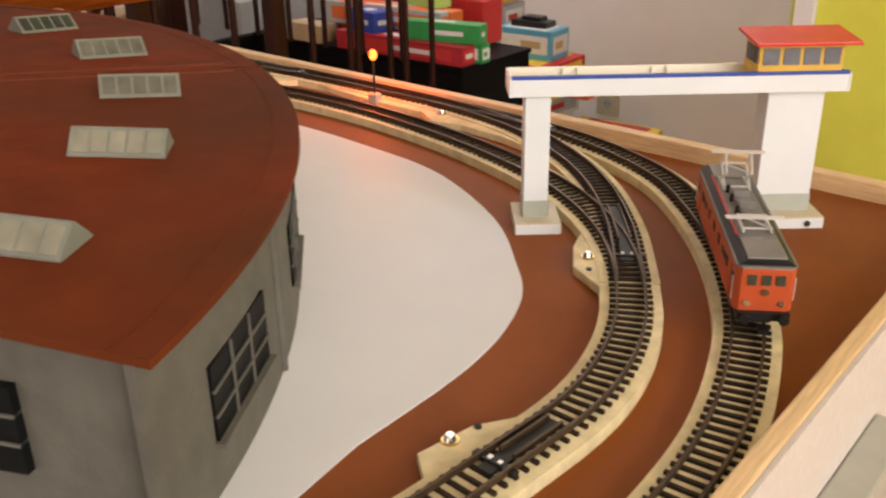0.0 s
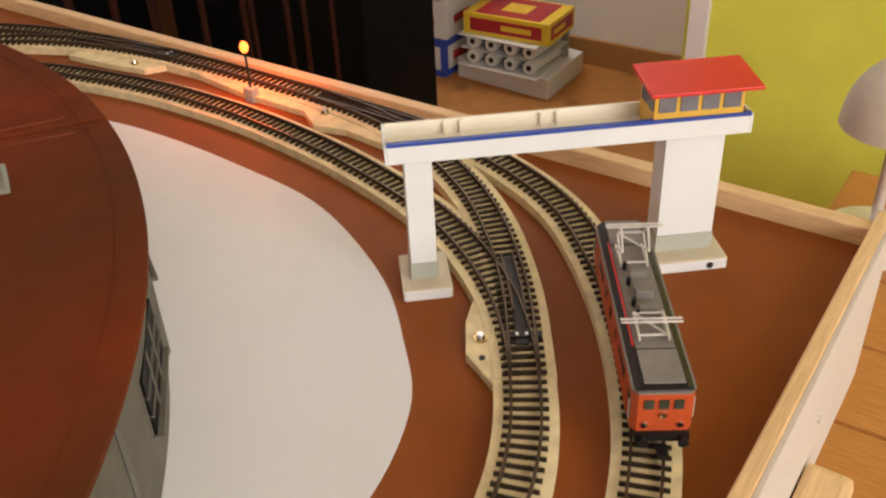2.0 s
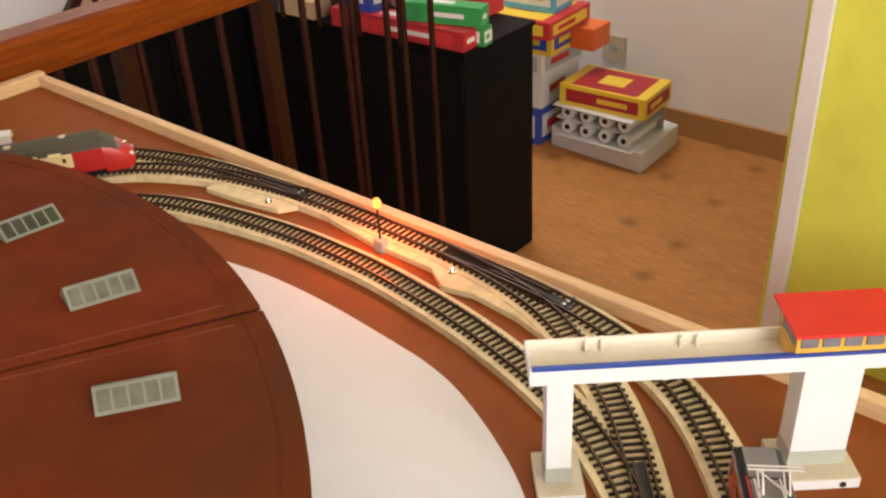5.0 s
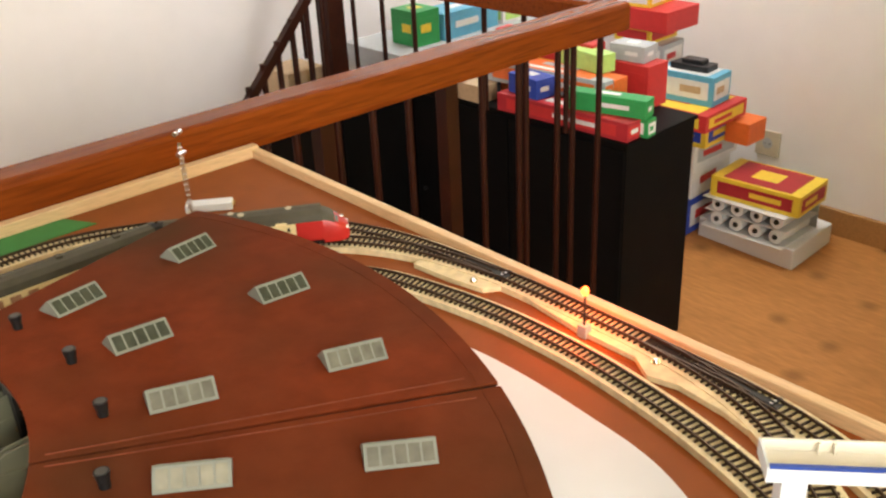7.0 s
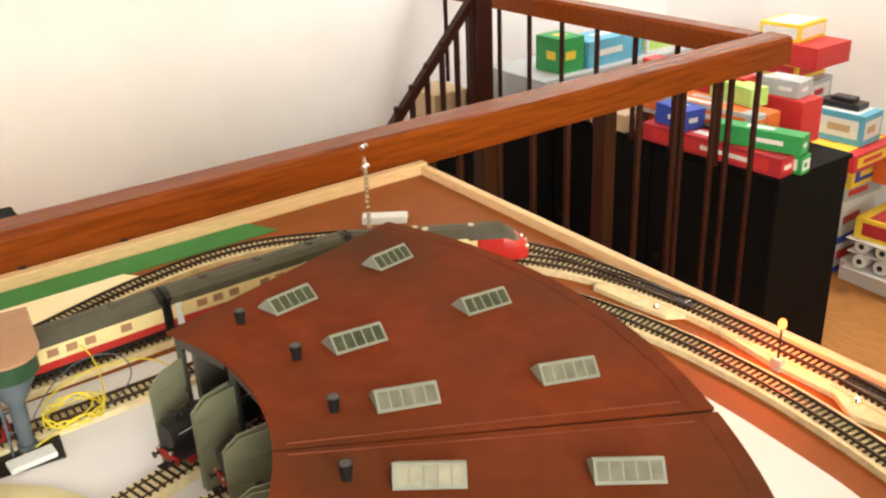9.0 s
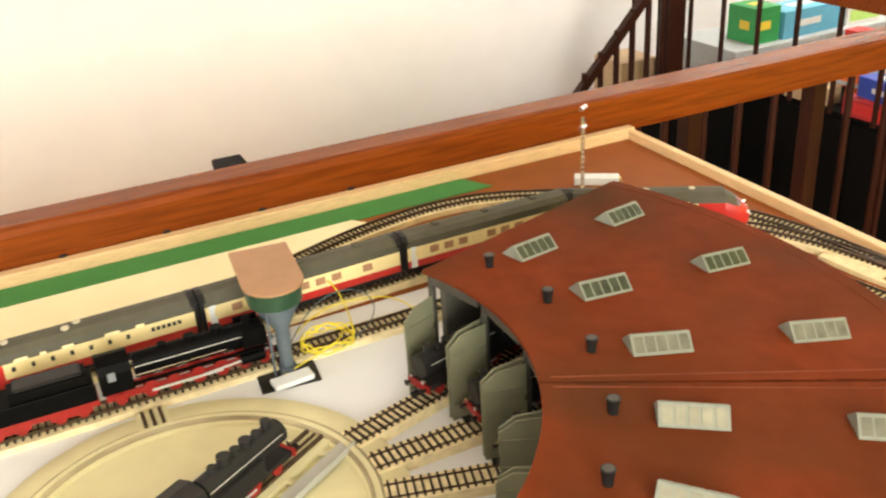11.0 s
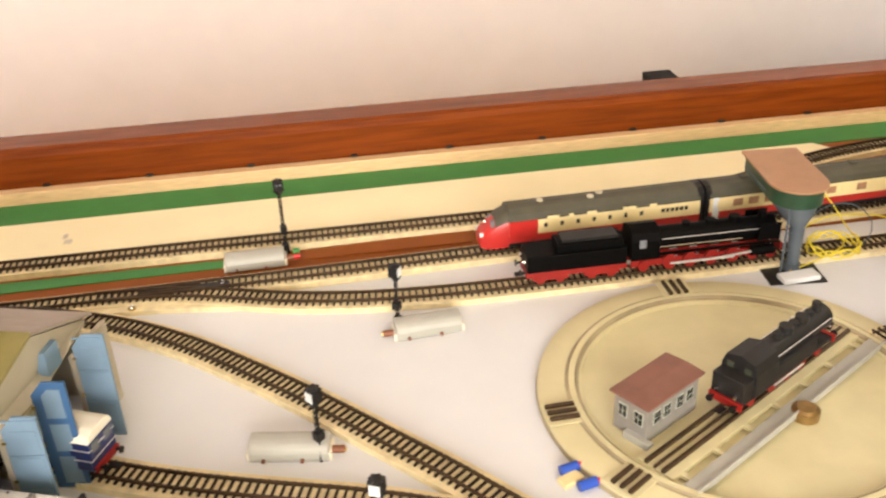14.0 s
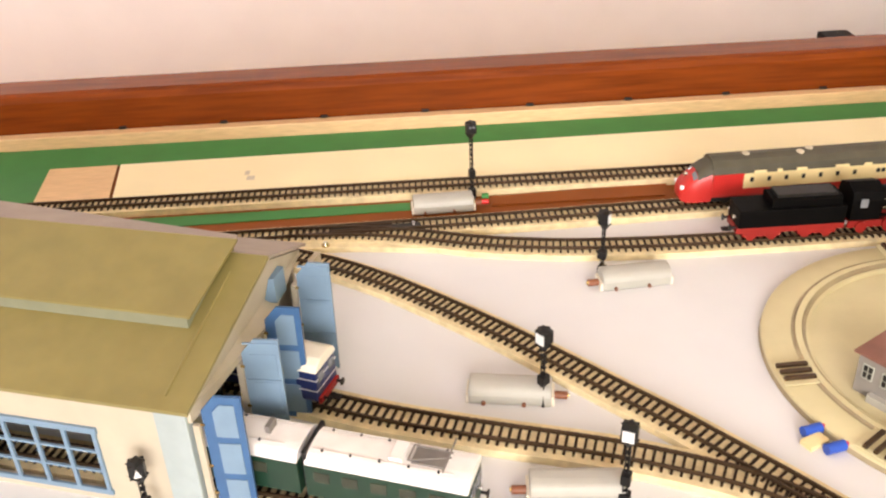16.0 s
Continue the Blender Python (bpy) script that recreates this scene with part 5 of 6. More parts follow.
def signal_motor(x, y, deg, flip=1):
    base = thing("signal_drive", "grey rounded signal drive box with brown terminal", "signal drive", pose(x, y, T + 0.0012, 0, 0, deg), group="signal drives")
    bm = bmesh.new()
    bm_extrude_profile(bm, [(-0.0120, 0.0), (-0.0130, 0.0100), (-0.0118, 0.0145), (-0.0085, 0.0178), (-0.0035, 0.0190), (0.0035, 0.0190), (0.0085, 0.0178), (0.0118, 0.0145), (0.0130, 0.0100), (0.0120, 0.0)], -0.035, 0.035)
    part("housing", bm, "motor", base, "grey rounded housing", bevel=0.0022)
    for dx in (-0.022, 0.012):
        rod_part("socket", "brown_bit", base, (dx, -0.0115, 0.003), (dx, -0.0150, 0.003), 0.0018, "small orange-brown socket", 8)
    for dx in (-0.036, 0.036):
        box_part("end_plate", "ivory", base, dx - 0.0012, dx + 0.0012, -0.0105, 0.0105, 0.0, 0.0085)
    rod_part("terminal", "brown_bit", base, (-flip * 0.037, -0.002, 0.006), (-flip * 0.048, -0.002, 0.006), 0.0035, "brown round terminal", 10)
    rod_part("terminal_screw", "brass", base, (-flip * 0.048, -0.002, 0.006), (-flip * 0.0495, -0.002, 0.006), 0.0018, seg=8)
    return base


def signal(x, y, h, deg, face="white_plastic"):
    base = thing("signal", "black model colour light signal with a lattice post", "signal", pose(x, y, T + 0.001, 0, 0, deg), group="signals")
    box_part("foot", "black", base, -0.004, 0.004, -0.004, 0.004, 0, 0.012, bevel=0.0005)
    for dx, dy in ((-0.0016, -0.001), (0.0016, -0.001), (0, 0.0014)):
        rod_part("post_rod", "black", base, (dx, dy, 0.01), (dx, dy, h - 0.012), 0.0006, seg=6)
    n = int((h - 0.024) / 0.006)
    for k in range(n):
        box_part("lattice", "black", base, -0.002, 0.002, -0.0016, 0.0018, 0.014 + k * 0.006, 0.0152 + k * 0.006)
    bm = bmesh.new()
    bm_rod(bm, (0, 0, h - 0.021), (0, 0, h - 0.014), 0.0022, 4, 0.0075)
    bm_box(bm, -0.0055, 0.0055, -0.0050, 0.0050, h - 0.014, h - 0.002)
    bm_rod(bm, (0, 0, h - 0.002), (0, 0, h), 0.0072, 4, 0.0040)
    head = part("head", bm, "black", base, "black lantern head")
    if face == "triangle":
        bm = bmesh.new()
        bm_prism(bm, [(-0.0026, h - 0.0120), (0.0026, h - 0.0120), (0.0, h - 0.0050)], 0.0049, 0.0058, pose(0, 0, 0, 90, 0, 0))
        part("lit_mark", bm, "white_plastic", head, "white triangle on the lantern")
    else:
        box_part("screen", face, head, -0.0042, 0.0042, -0.0058, -0.0049, h - 0.0135, h - 0.0040)
    for dx in (-0.002, 0.002):
        rod_part("lens", "glass", head, (dx, 0.0049, h - 0.006), (dx, 0.0062, h - 0.006), 0.0015, seg=8)
    box_part("cable_box", "black", base, -0.0036, 0.0036, -0.0040, 0.0046, h * 0.28, h * 0.28 + 0.009, bevel=0.0006)
    return base


signal_motor(-0.4162, 1.023, 4)
signal(-0.4457, 1.039, 0.076, 60)
signal_motor(-0.5612, 0.8569, -10, -1)
signal(-0.5354, 0.8447, 0.078, -50)
signal_motor(-0.5262, 0.7406, -5, 1)
signal(-0.4933, 0.7262, 0.078, -25)
signal_motor(-0.5984, 1.2059, 2, -1)
signal(-0.5619, 1.2317, 0.098, 190, "black")
signal(-0.8383, 0.7363, 0.066, 12, "triangle")
for x, y, mat in ((-0.553, 1.207, "red"), (-0.553, 1.207, "green_paint")):
    bm = bmesh.new()
    bm_rod(bm, (x, y - 0.003, T + (0.009 if mat == "red" else 0.016)), (x + 0.008, y - 0.003, T + (0.009 if mat == "red" else 0.016)), 0.0035, 10)
    solid("plug", bm, mat, f"small {'red' if mat == 'red' else 'green'} plug on the signal drive cable", "plug", group="plugs", smooth=True)
for x, y in ((-0.3301, 0.7863), (-0.3203, 0.765)):
    base = thing("plug", "small blue cable plug with a red tip on white ground", "plug", pose(x, y, T + 0.001), group="plugs")
    rod_part("body", "plug_blue", base, (-0.008, -0.002, 0.005), (0.008, 0.002, 0.005), 0.0045, seg=12)
    rod_part("tip", "red", base, (0.008, 0.002, 0.005), (0.014, 0.0035, 0.005), 0.0028, "red plug tip", 10)
bm = bmesh.new()
bm_box(bm, -0.010, 0.010, -0.006, 0.006, 0, 0.005)
solid("plug", bm, "tee_cream", "small cream cable plug lying on the white ground", "plug", group="plugs", bevel=0.001, m=pose(-0.332, 0.775, T + 0.0013, 0, 0, 25))

# ---- lamps, screws and bed pieces along the right side ----


def lattice_lamp(x, y, h):
    base = thing("mast_lamp", "tall chrome lattice mast lamp on a white block", "lamp", pose(x, y, T, 0, 0, 30))
    for dx, dy in ((-0.002, -0.002), (0.002, -0.002), (-0.002, 0.002), (0.002, 0.002)):
        rod_part("mast_rod", "chrome", base, (dx, dy, 0.0), (dx * 0.8, dy * 0.8, h - 0.02), 0.0006, seg=6)
    for k in range(14):
        box_part("mast_brace", "chrome", base, -0.0024, 0.0024, -0.0024, 0.0024, 0.008 + k * 0.008, 0.0088 + k * 0.008)
    for z in (h - 0.036, h - 0.006):
        for sgn in (-1, 1):
            rod_part("lamp_head", "chrome", base, (sgn * 0.002, 0, z), (sgn * 0.0075, 0, z), 0.0036, "polished lamp head", 12)
    return base


lattice_lamp(0.549, 1.299, 0.139)
base = thing("lamp_block", "white plastic wiring block behind the mast lamp", "block", pose(0.588, 1.318, T, 0, 0, -35))
box_part("housing", "white_plastic", base, -0.034, 0.034, -0.011, 0.011, 0, 0.012, bevel=0.0015)
for y in (-0.005, 0.005):
    rod_part("socket_pin", "brass", base, (0.034, y, 0.006), (0.0375, y, 0.006), 0.0022, seg=10)

base = thing("platform_lamp", "small lit platform lamp with an orange glow beside the track", "lamp", pose(0.6905, 0.6945, T))
box_part("foot", "motor", base, -0.005, 0.005, -0.006, 0.006, 0, 0.015, "grey lamp foot", bevel=0.001)
rod_part("post", "black", base, (0, 0, 0.014), (0, 0, 0.051), 0.0012, seg=8)
bm = bmesh.new()
bmesh.ops.create_uvsphere(bm, u_segments=16, v_segments=10, radius=0.0044, matrix=pose(0, 0, 0.0565) @ Matrix.Diagonal((1, 1, 1.35, 1)))
bulb = part("bulb", bm, "lamp_glow", base, "glowing orange bulb", smooth=True)
bulb.visible_shadow = False
data = bpy.data.lights.new("platform_lamp_light", "POINT")
data.energy, data.color, data.shadow_soft_size = 0.55, (1.0, 0.13, 0.02), 0.006
new("platform_lamp_light", data).location = (0.6905, 0.6945, T + 0.0575)


def bed_piece(outline, label, h=0.0072):
    bm = bmesh.new()
    bm_prism(bm, outline, T + 0.0003, T + h)
    solid("bed_board", bm, "bed", label, "track bed", group="loose bed boards", bevel=0.0008)


bed_piece([(0.5286, 0.3295), (0.495, 0.317), (0.4674, 0.2992), (0.451, 0.2679), (0.4872, 0.2895)], "plywood switch pad beside the inner track")
bed_piece([(0.2483, 0.2463), (0.2826, 0.2396), (0.3043, 0.2251), (0.3329, 0.22), (0.3326, 0.2048), (0.2313, 0.2257)], "plywood switch pad at the inner track")
bed_piece([(0.6687, 0.9526), (0.6732, 0.8939), (0.6817, 0.8426), (0.7055, 0.8267), (0.7148, 0.8654), (0.6973, 0.957)], "plywood pad with a screw between the tracks")
bed_piece([(0.7025, 0.7946), (0.6892, 0.7047), (0.6873, 0.6239), (0.6681, 0.5953), (0.6754, 0.5626), (0.6686, 0.5077), (0.6591, 0.476), (0.6854, 0.5011), (0.7077, 0.6033), (0.7121, 0.7845)], "uneven plywood pad between two curved tracks")
bed_piece([(-0.698, 1.118), (-0.7978, 1.124), (-0.7973, 1.1408), (-0.5988, 1.1258), (-0.6187, 1.1056)], "plywood pad at the station points")
for x, y, z in ((0.4846, 0.2988, 0.0072), (0.2653, 0.2399, 0.0072), (0.6876, 0.8641, 0.0072), (0.6929, 0.6023, 0.0072), (-0.7316, 1.1255, 0.0072)):
    base = thing("track_screw", "bright screw head with a brass collar in the bed", "screw", pose(x, y, T + z), group="bed screws")
    rod_part("collar", "brass", base, (0, 0, 0), (0, 0, 0.0012), 0.0046, seg=14)
    rod_part("head", "chrome", base, (0, 0, 0.0012), (0, 0, 0.0042), 0.0034, seg=12, r2=0.0022)
for x, y in ((0.4689, 0.2879), (0.2825, 0.2365), (0.7011, 0.6239), (0.6071, 0.426)):
    bm = bmesh.new()
    bm_rod(bm, (x, y, T + 0.0072), (x, y, T + 0.0082), 0.002, 10)
    solid("nail", bm, "black", "small dark nail head in the track bed", "nail", group="bed nails")
bm = bmesh.new()
bm_prism(bm, [(-0.541, 1.207), (-0.335, 1.2066), (-0.325, 1.239), (-0.541, 1.230)], T + 0.0004, T + 0.0022)
solid("card_piece", bm, "brown_board", "flat brown card strip between the station tracks", "card")

M.update({
    "box_red": material("red_carton", (0.55, 0.03, 0.03), 0.5, vary=0.06),
    "box_crimson": material("crimson_carton", (0.40, 0.02, 0.03), 0.5, vary=0.06),
    "box_green": material("green_carton", (0.03, 0.30, 0.08), 0.5, vary=0.06),
    "box_blue": material("blue_carton", (0.03, 0.07, 0.42), 0.5, vary=0.06),
    "box_cyan": material("pale_blue_carton", (0.12, 0.40, 0.58), 0.5, vary=0.06),
    "box_orange": material("orange_carton", (0.75, 0.16, 0.03), 0.5, vary=0.06),
    "box_yellow": material("yellow_carton", (0.80, 0.58, 0.05), 0.5, vary=0.06),
    "box_white": material("white_carton", (0.74, 0.73, 0.72), 0.5, vary=0.05),
    "box_lime": material("lime_bag", (0.45, 0.68, 0.18), 0.5, vary=0.08),
    "box_grey": material("grey_carton", (0.42, 0.44, 0.46), 0.5, vary=0.06),
    "box_tan": material("tan_carton", (0.50, 0.36, 0.22), 0.6, vary=0.08),
    "lamp_shade": material("grey_lamp_shade", (0.55, 0.50, 0.43), 0.6, vary=0.05),
    "bench": material("orange_pine", (0.50, 0.21, 0.055), 0.42, vary=0.16, scale=9, grain=(30, 2.5, 30), stain=0.35, stain_scale=4, stain_colour=(0.36, 0.13, 0.03), rand=0.06),
    "carbon": material("dark_toy", (0.02, 0.02, 0.022), 0.35, vary=0.2),
})


# ---- engine shed at the left ----
SM = pose(-0.8127, 0.7691, 0, 0, 0, -17)


def engine_shed():
    base = thing("engine_shed", "ivory two-track engine shed with an olive roof and open blue doors", "engine shed", SM)
    rear = -0.42
    Wd, ez, rz = 0.220, T + 0.093, T + 0.150
    mid = Wd / 2
    # near wall with a window opening
    def wall_y(y0, y1, holes):
        x = 0.018
        for a, b in holes:
            box_part("wall", "shed_wall", base, b, x, y0, y1, T, ez + 0.008)
            box_part("wall", "shed_wall", base, a, b, y0, y1, T, T + 0.011)
            box_part("wall", "shed_wall", base, a, b, y0, y1, T + 0.071, ez + 0.008)
            x = a
        box_part("wall", "shed_wall", base, rear, x, y0, y1, T, ez + 0.008)
    wall_y(-0.020, -0.016, [(-0.160, -0.058), (-0.32, -0.218)])
    box_part("wall", "shed_wall", base, rear, 0.0, Wd - 0.002, Wd + 0.002, T, ez - 0.004)
    box_part("wall", "shed_wall", base, rear - 0.004, rear, -0.020, Wd + 0.002, T, ez - 0.002)
    box_part("corner_post", "shed_post", base, -0.004, 0.021, -0.0225, -0.014, T, ez + 0.009, "grey-blue corner post", bevel=0.001)
    for a, b in ((-0.160, -0.058), (-0.32, -0.218)):
        win = box_part("window", "blue_panel", base, a - 0.003, b + 0.003, -0.0222, -0.020, T + 0.068, T + 0.0735, "light blue window frame")
        box_part("frame_bar", "blue_panel", win, a - 0.003, b + 0.003, -0.0222, -0.020, T + 0.0085, T + 0.0130)
        for k in range(5):
            x = a + (b - a) * k / 4
            box_part("frame_bar", "blue_panel", win, x - 0.0016, x + 0.0016, -0.0220, -0.0198, T + 0.012, T + 0.069)
        for z in (0.031, 0.050):
            box_part("frame_bar", "blue_panel", win, a, b, -0.0218, -0.0198, T + z - 0.001, T + z + 0.001)
    # front gable with two door openings
    for y0, y1, x1 in ((-0.0195, -0.0165, 0.0285), (0.0515, 0.0930, 0.0285), (0.1630, 0.222, 0.0285)):
        box_part("door_post", "shed_wall", base, x1 - 0.005, x1, y0, y1, T, T + 0.088)
    bm = bmesh.new()
    face = [(0.024, -0.020, T + 0.0905), (0.024, -0.020, ez + 0.009), (0.0295, mid, rz - 0.006), (0.008, Wd + 0.002, ez - 0.005), (0.008, Wd + 0.002, ez - 0.009), (0.0285, mid, T + 0.0885)]
    outer = [bm.verts.new(p) for p in face]
    inner = [bm.verts.new((-0.004, y, z)) for x, y, z in face]
    bm.faces.new(outer)
    bm.faces.new(inner[::-1])
    for i in range(6):
        bm.faces.new((outer[i], inner[i], inner[(i + 1) % 6], outer[(i + 1) % 6]))
    part("gable", bm, "shed_wall", base, "ivory gable")
    box_part("gable_panel", "blue_panel", base, 0.012, 0.0245, 0.131, 0.152, T + 0.091, T + 0.114, "pale blue panel in the gable")
    # roof
    for sgn in (-1, 1):
        bm = bmesh.new()
        yo = mid + sgn * (mid + (0.031 if sgn < 0 else 0.013))
        zo = ez + (0.016 if sgn < 0 else -0.004)
        pts = [(0.029 if sgn < 0 else 0.010, yo, zo), (0.034, mid, rz), (rear - 0.02, mid, rz), (rear - 0.02, yo, zo)]
        top = [bm.verts.new(p) for p in pts]
        bot = [bm.verts.new((x, y, z - 0.003)) for x, y, z in pts]
        bm.faces.new(top)
        bm.faces.new(bot[::-1])
        for i in range(4):
            bm.faces.new((top[i], bot[i], bot[(i + 1) % 4], top[(i + 1) % 4]))
        part("roof_slope", bm, "shed_roof" if sgn < 0 else "shed_sheen", base, "olive painted roof slope" if sgn < 0 else "far roof slope with its lilac-grey sheen painted in")
    bm = bmesh.new()
    bm_rod(bm, (0.008, -0.020, ez + 0.0195), (0.010, mid - 0.02, rz - 0.0050), 0.0010, 6)
    part("barge_seam", bm, "shed_roof", base)
    half = 0.074
    low = T + 0.139
    bm = bmesh.new()
    # the far side of the clerestory narrows towards the doors to fit the camera's view
    far_f, far_r = 0.010, half
    fall = (rz + 0.010 - low) / half
    rings = []
    for x, far in ((0.0, far_f), (rear + 0.03, far_r)):
        zf = rz + 0.010 - fall * far
        rings.append([bm.verts.new((x, y, z)) for y, z in ((mid - half, low - 0.03), (mid - half, low), (mid, rz + 0.010), (mid + far, zf), (mid + far, low - 0.03))])
    bm.faces.new(rings[0])
    bm.faces.new(rings[1][::-1])
    for i in range(5):
        bm.faces.new((rings[0][i], rings[1][i], rings[1][(i + 1) % 5], rings[0][(i + 1) % 5]))
    part("clerestory", bm, "shed_green", base, "grey-green clerestory walls")
    for sgn in (-1, 1):
        bm = bmesh.new()
        y0, y1 = mid + sgn * (half + 0.002), mid
        yf = y0 if sgn < 0 else mid + far_f + 0.002
        zf = low - 0.0005 if sgn < 0 else rz + 0.0105 - fall * (far_f + 0.002)
        pts = [(0.004, yf, zf), (0.010, y1, rz + 0.0105), (rear + 0.025, y1, rz + 0.0105), (rear + 0.025, y0, low - 0.0005)]
        top = [bm.verts.new((x, y, z + 0.002)) for x, y, z in pts]
        bot = [bm.verts.new(p) for p in pts]
        bm.faces.new(top)
        bm.faces.new(bot[::-1])
        for i in range(4):
            bm.faces.new((top[i], bot[i], bot[(i + 1) % 4], top[(i + 1) % 4]))
        part("clerestory_roof", bm, "shed_roof" if sgn < 0 else "shed_sheen", base, "olive clerestory roof")
    # two near-black sheets added as the shade of the shed's inside
    box_part("inner_partition", "dark", base, rear + 0.03, -0.006, 0.070, 0.073, T + 0.001, ez + 0.002, "dark sheet added for the shade in the shed")
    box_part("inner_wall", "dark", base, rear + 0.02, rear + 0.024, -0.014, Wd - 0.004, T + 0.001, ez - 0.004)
    # four door leaves standing open, two dark framed and two light blue
    for y, turn, dark in ((-0.0160, 7, True), (0.0510, 7, False), (0.0945, 6, True), (0.1620, 6, False)):
        lm = pose(0.0305, y, 0, 0, 0, turn)
        prof = [(0.0, T + 0.004), (0.0285, T + 0.004), (0.0295, T + 0.113), (0.0105, T + 0.113), (0.0, T + 0.1005)]
        bm = bmesh.new()
        bm_prism(bm, prof, -0.0012, 0.0012, lm @ pose(0, 0, 0, 90, 0, 0))
        leaf = part("door_leaf", bm, "blue_frame" if dark else "blue_panel", base, "open dark blue door leaf" if dark else "open light blue door leaf")
        if dark:
            for z0, z1 in ((0.010, 0.038), (0.044, 0.072)):
                box_part("door_panel", "blue_panel", leaf, 0.0085, 0.0245, -0.0020, -0.0011, T + z0, T + z1, "light blue door panel", m=lm)
            bm = bmesh.new()
            bm_prism(bm, [(0.0085, T + 0.078), (0.0245, T + 0.078), (0.0245, T + 0.1065), (0.0140, T + 0.1065), (0.0085, T + 0.1000)], 0.0011, 0.0020, lm @ pose(0, 0, 0, 90, 0, 0))
            part("door_panel", bm, "blue_panel", leaf, "light blue door panel")
        else:
            for z0, z1 in ((0.010, 0.040), (0.044, 0.074), (0.078, 0.108)):
                box_part("door_board", "blue_panel", leaf, 0.0065, 0.0265, -0.0018, -0.0011, T + z0, T + (z1 if z1 < 0.1 else 0.100), m=lm, bevel=0.0004)
                box_part("door_ledge", "blue_panel", leaf, 0.002, 0.0285, -0.0024, -0.0011, T + z1 + 0.001, T + z1 + 0.0026, m=lm)
        for z in (0.024, 0.050, 0.088):
            p, q = lm @ Vector((-0.0020, -0.0010, T + z)), lm @ Vector((0.0012, -0.0010, T + z))
            rod_part("hinge", "brass", leaf, tuple(p), tuple(q), 0.0012, seg=8)
    return base


engine_shed()


def green_railcar(m, half, cab_end):
    base = thing("green_railcar", "dark green railcar car with a pale grey roof", "railcar", m, group="green railcar set")
    lo, hi, W = -half + 0.0015, half - 0.0015, 0.0165
    bm = bmesh.new()
    n = 0.004 if cab_end else 0.0005
    bm_prism(bm, [(lo, -W), (hi - n, -W), (hi, -W + n), (hi, W - n), (hi - n, W), (lo, W)], 0.008, 0.0335)
    body = part("body", bm, "rc_green", base, "dark green body", bevel=0.0006)
    bm = bmesh.new()
    bm_extrude_profile(bm, [(-W - 0.0003, 0.0335), (-0.0155, 0.0372), (-0.0125, 0.0405), (-0.006, 0.0418), (0.006, 0.0418), (0.0125, 0.0405), (0.0155, 0.0372), (W + 0.0003, 0.0335)], lo, hi)
    part("roof", bm, "rc_roof", base, "pale grey arched roof", bevel=0.001)
    for side in (-1, 1):
        rod_part("roof_line", "steel", base, (lo + 0.004, side * 0.0095, 0.0418), (hi - 0.012, side * 0.0095, 0.0418), 0.0004, seg=6)
        k = lo + 0.012
        while k < hi - 0.012:
            box_part("line_support", "black", base, k - 0.0008, k + 0.0008, side * 0.0095 - 0.0008, side * 0.0095 + 0.0008, 0.040, 0.0422)
            box_part("window", "sky_glass", body, k - 0.005, k + 0.007, side * W - 0.0005, side * W + 0.0005, 0.0215, 0.0295, bevel=0.0002)
            k += 0.0215
    if cab_end:
        for y in (-0.0085, 0.0, 0.0085):
            box_part("windscreen", "glass", body, hi - 0.0004, hi + 0.0006, y - 0.0034, y + 0.0034, 0.022, 0.031)
        for y in (-0.0105, 0.0105):
            rod_part("headlight", "chrome", base, (hi, y, 0.0145), (hi + 0.0012, y, 0.0145), 0.002, seg=10)
        buffers(base, hi, 1, 0.011)
        x = hi - 0.040
        box_part("roof_hatch", "rc_roof", base, x - 0.020, x - 0.010, -0.008, 0.008, 0.0416, 0.0445, "ribbed roof hatch", bevel=0.0004)
        pan = box_part("pantograph", "loco_roof", base, x - 0.004, x + 0.020, -0.007, 0.007, 0.0416, 0.0432, "folded grey pantograph")
        bm = bmesh.new()
        for y in (-0.007, 0.007):
            bm_rod(bm, (x - 0.006, y, 0.044), (x + 0.024, y * 0.3, 0.0475), 0.0006, 6)
        bm_rod(bm, (x + 0.022, -0.015, 0.0475), (x + 0.022, 0.015, 0.0475), 0.0007, 6)
        bm_rod(bm, (x - 0.006, -0.007, 0.044), (x - 0.006, 0.007, 0.044), 0.0007, 6)
        part("linkage", bm, "loco_roof", pan)
    else:
        box_part("roof_box", "loco_roof", base, hi - 0.03, hi - 0.026, -0.004, 0.006, 0.0416, 0.0475, bevel=0.0004)
    box_part("gangway", "black", base, lo - 0.0012, lo + 0.0018, -0.0155, 0.0155, 0.008, 0.0425, "black ribbed gangway")
    for x in (lo + 0.022, hi - 0.022):
        box_part("bogie", "black", base, x - 0.015, x + 0.015, -0.0115, 0.0115, 0.003, 0.008)
        for dx in (-0.009, 0.009):
            wheelset(base, x + dx, 0.0055, 0.0052)
    return base


enlarge(green_railcar(SM @ pose(0.157, 0.0105, ZR, 0, 0, -3), 0.062, True), 1, 1.15, 1.15)
enlarge(green_railcar(SM @ pose(0.016, 0.0175, ZR, 0, 0, -3), 0.077, False), 1, 1.15, 1.15)


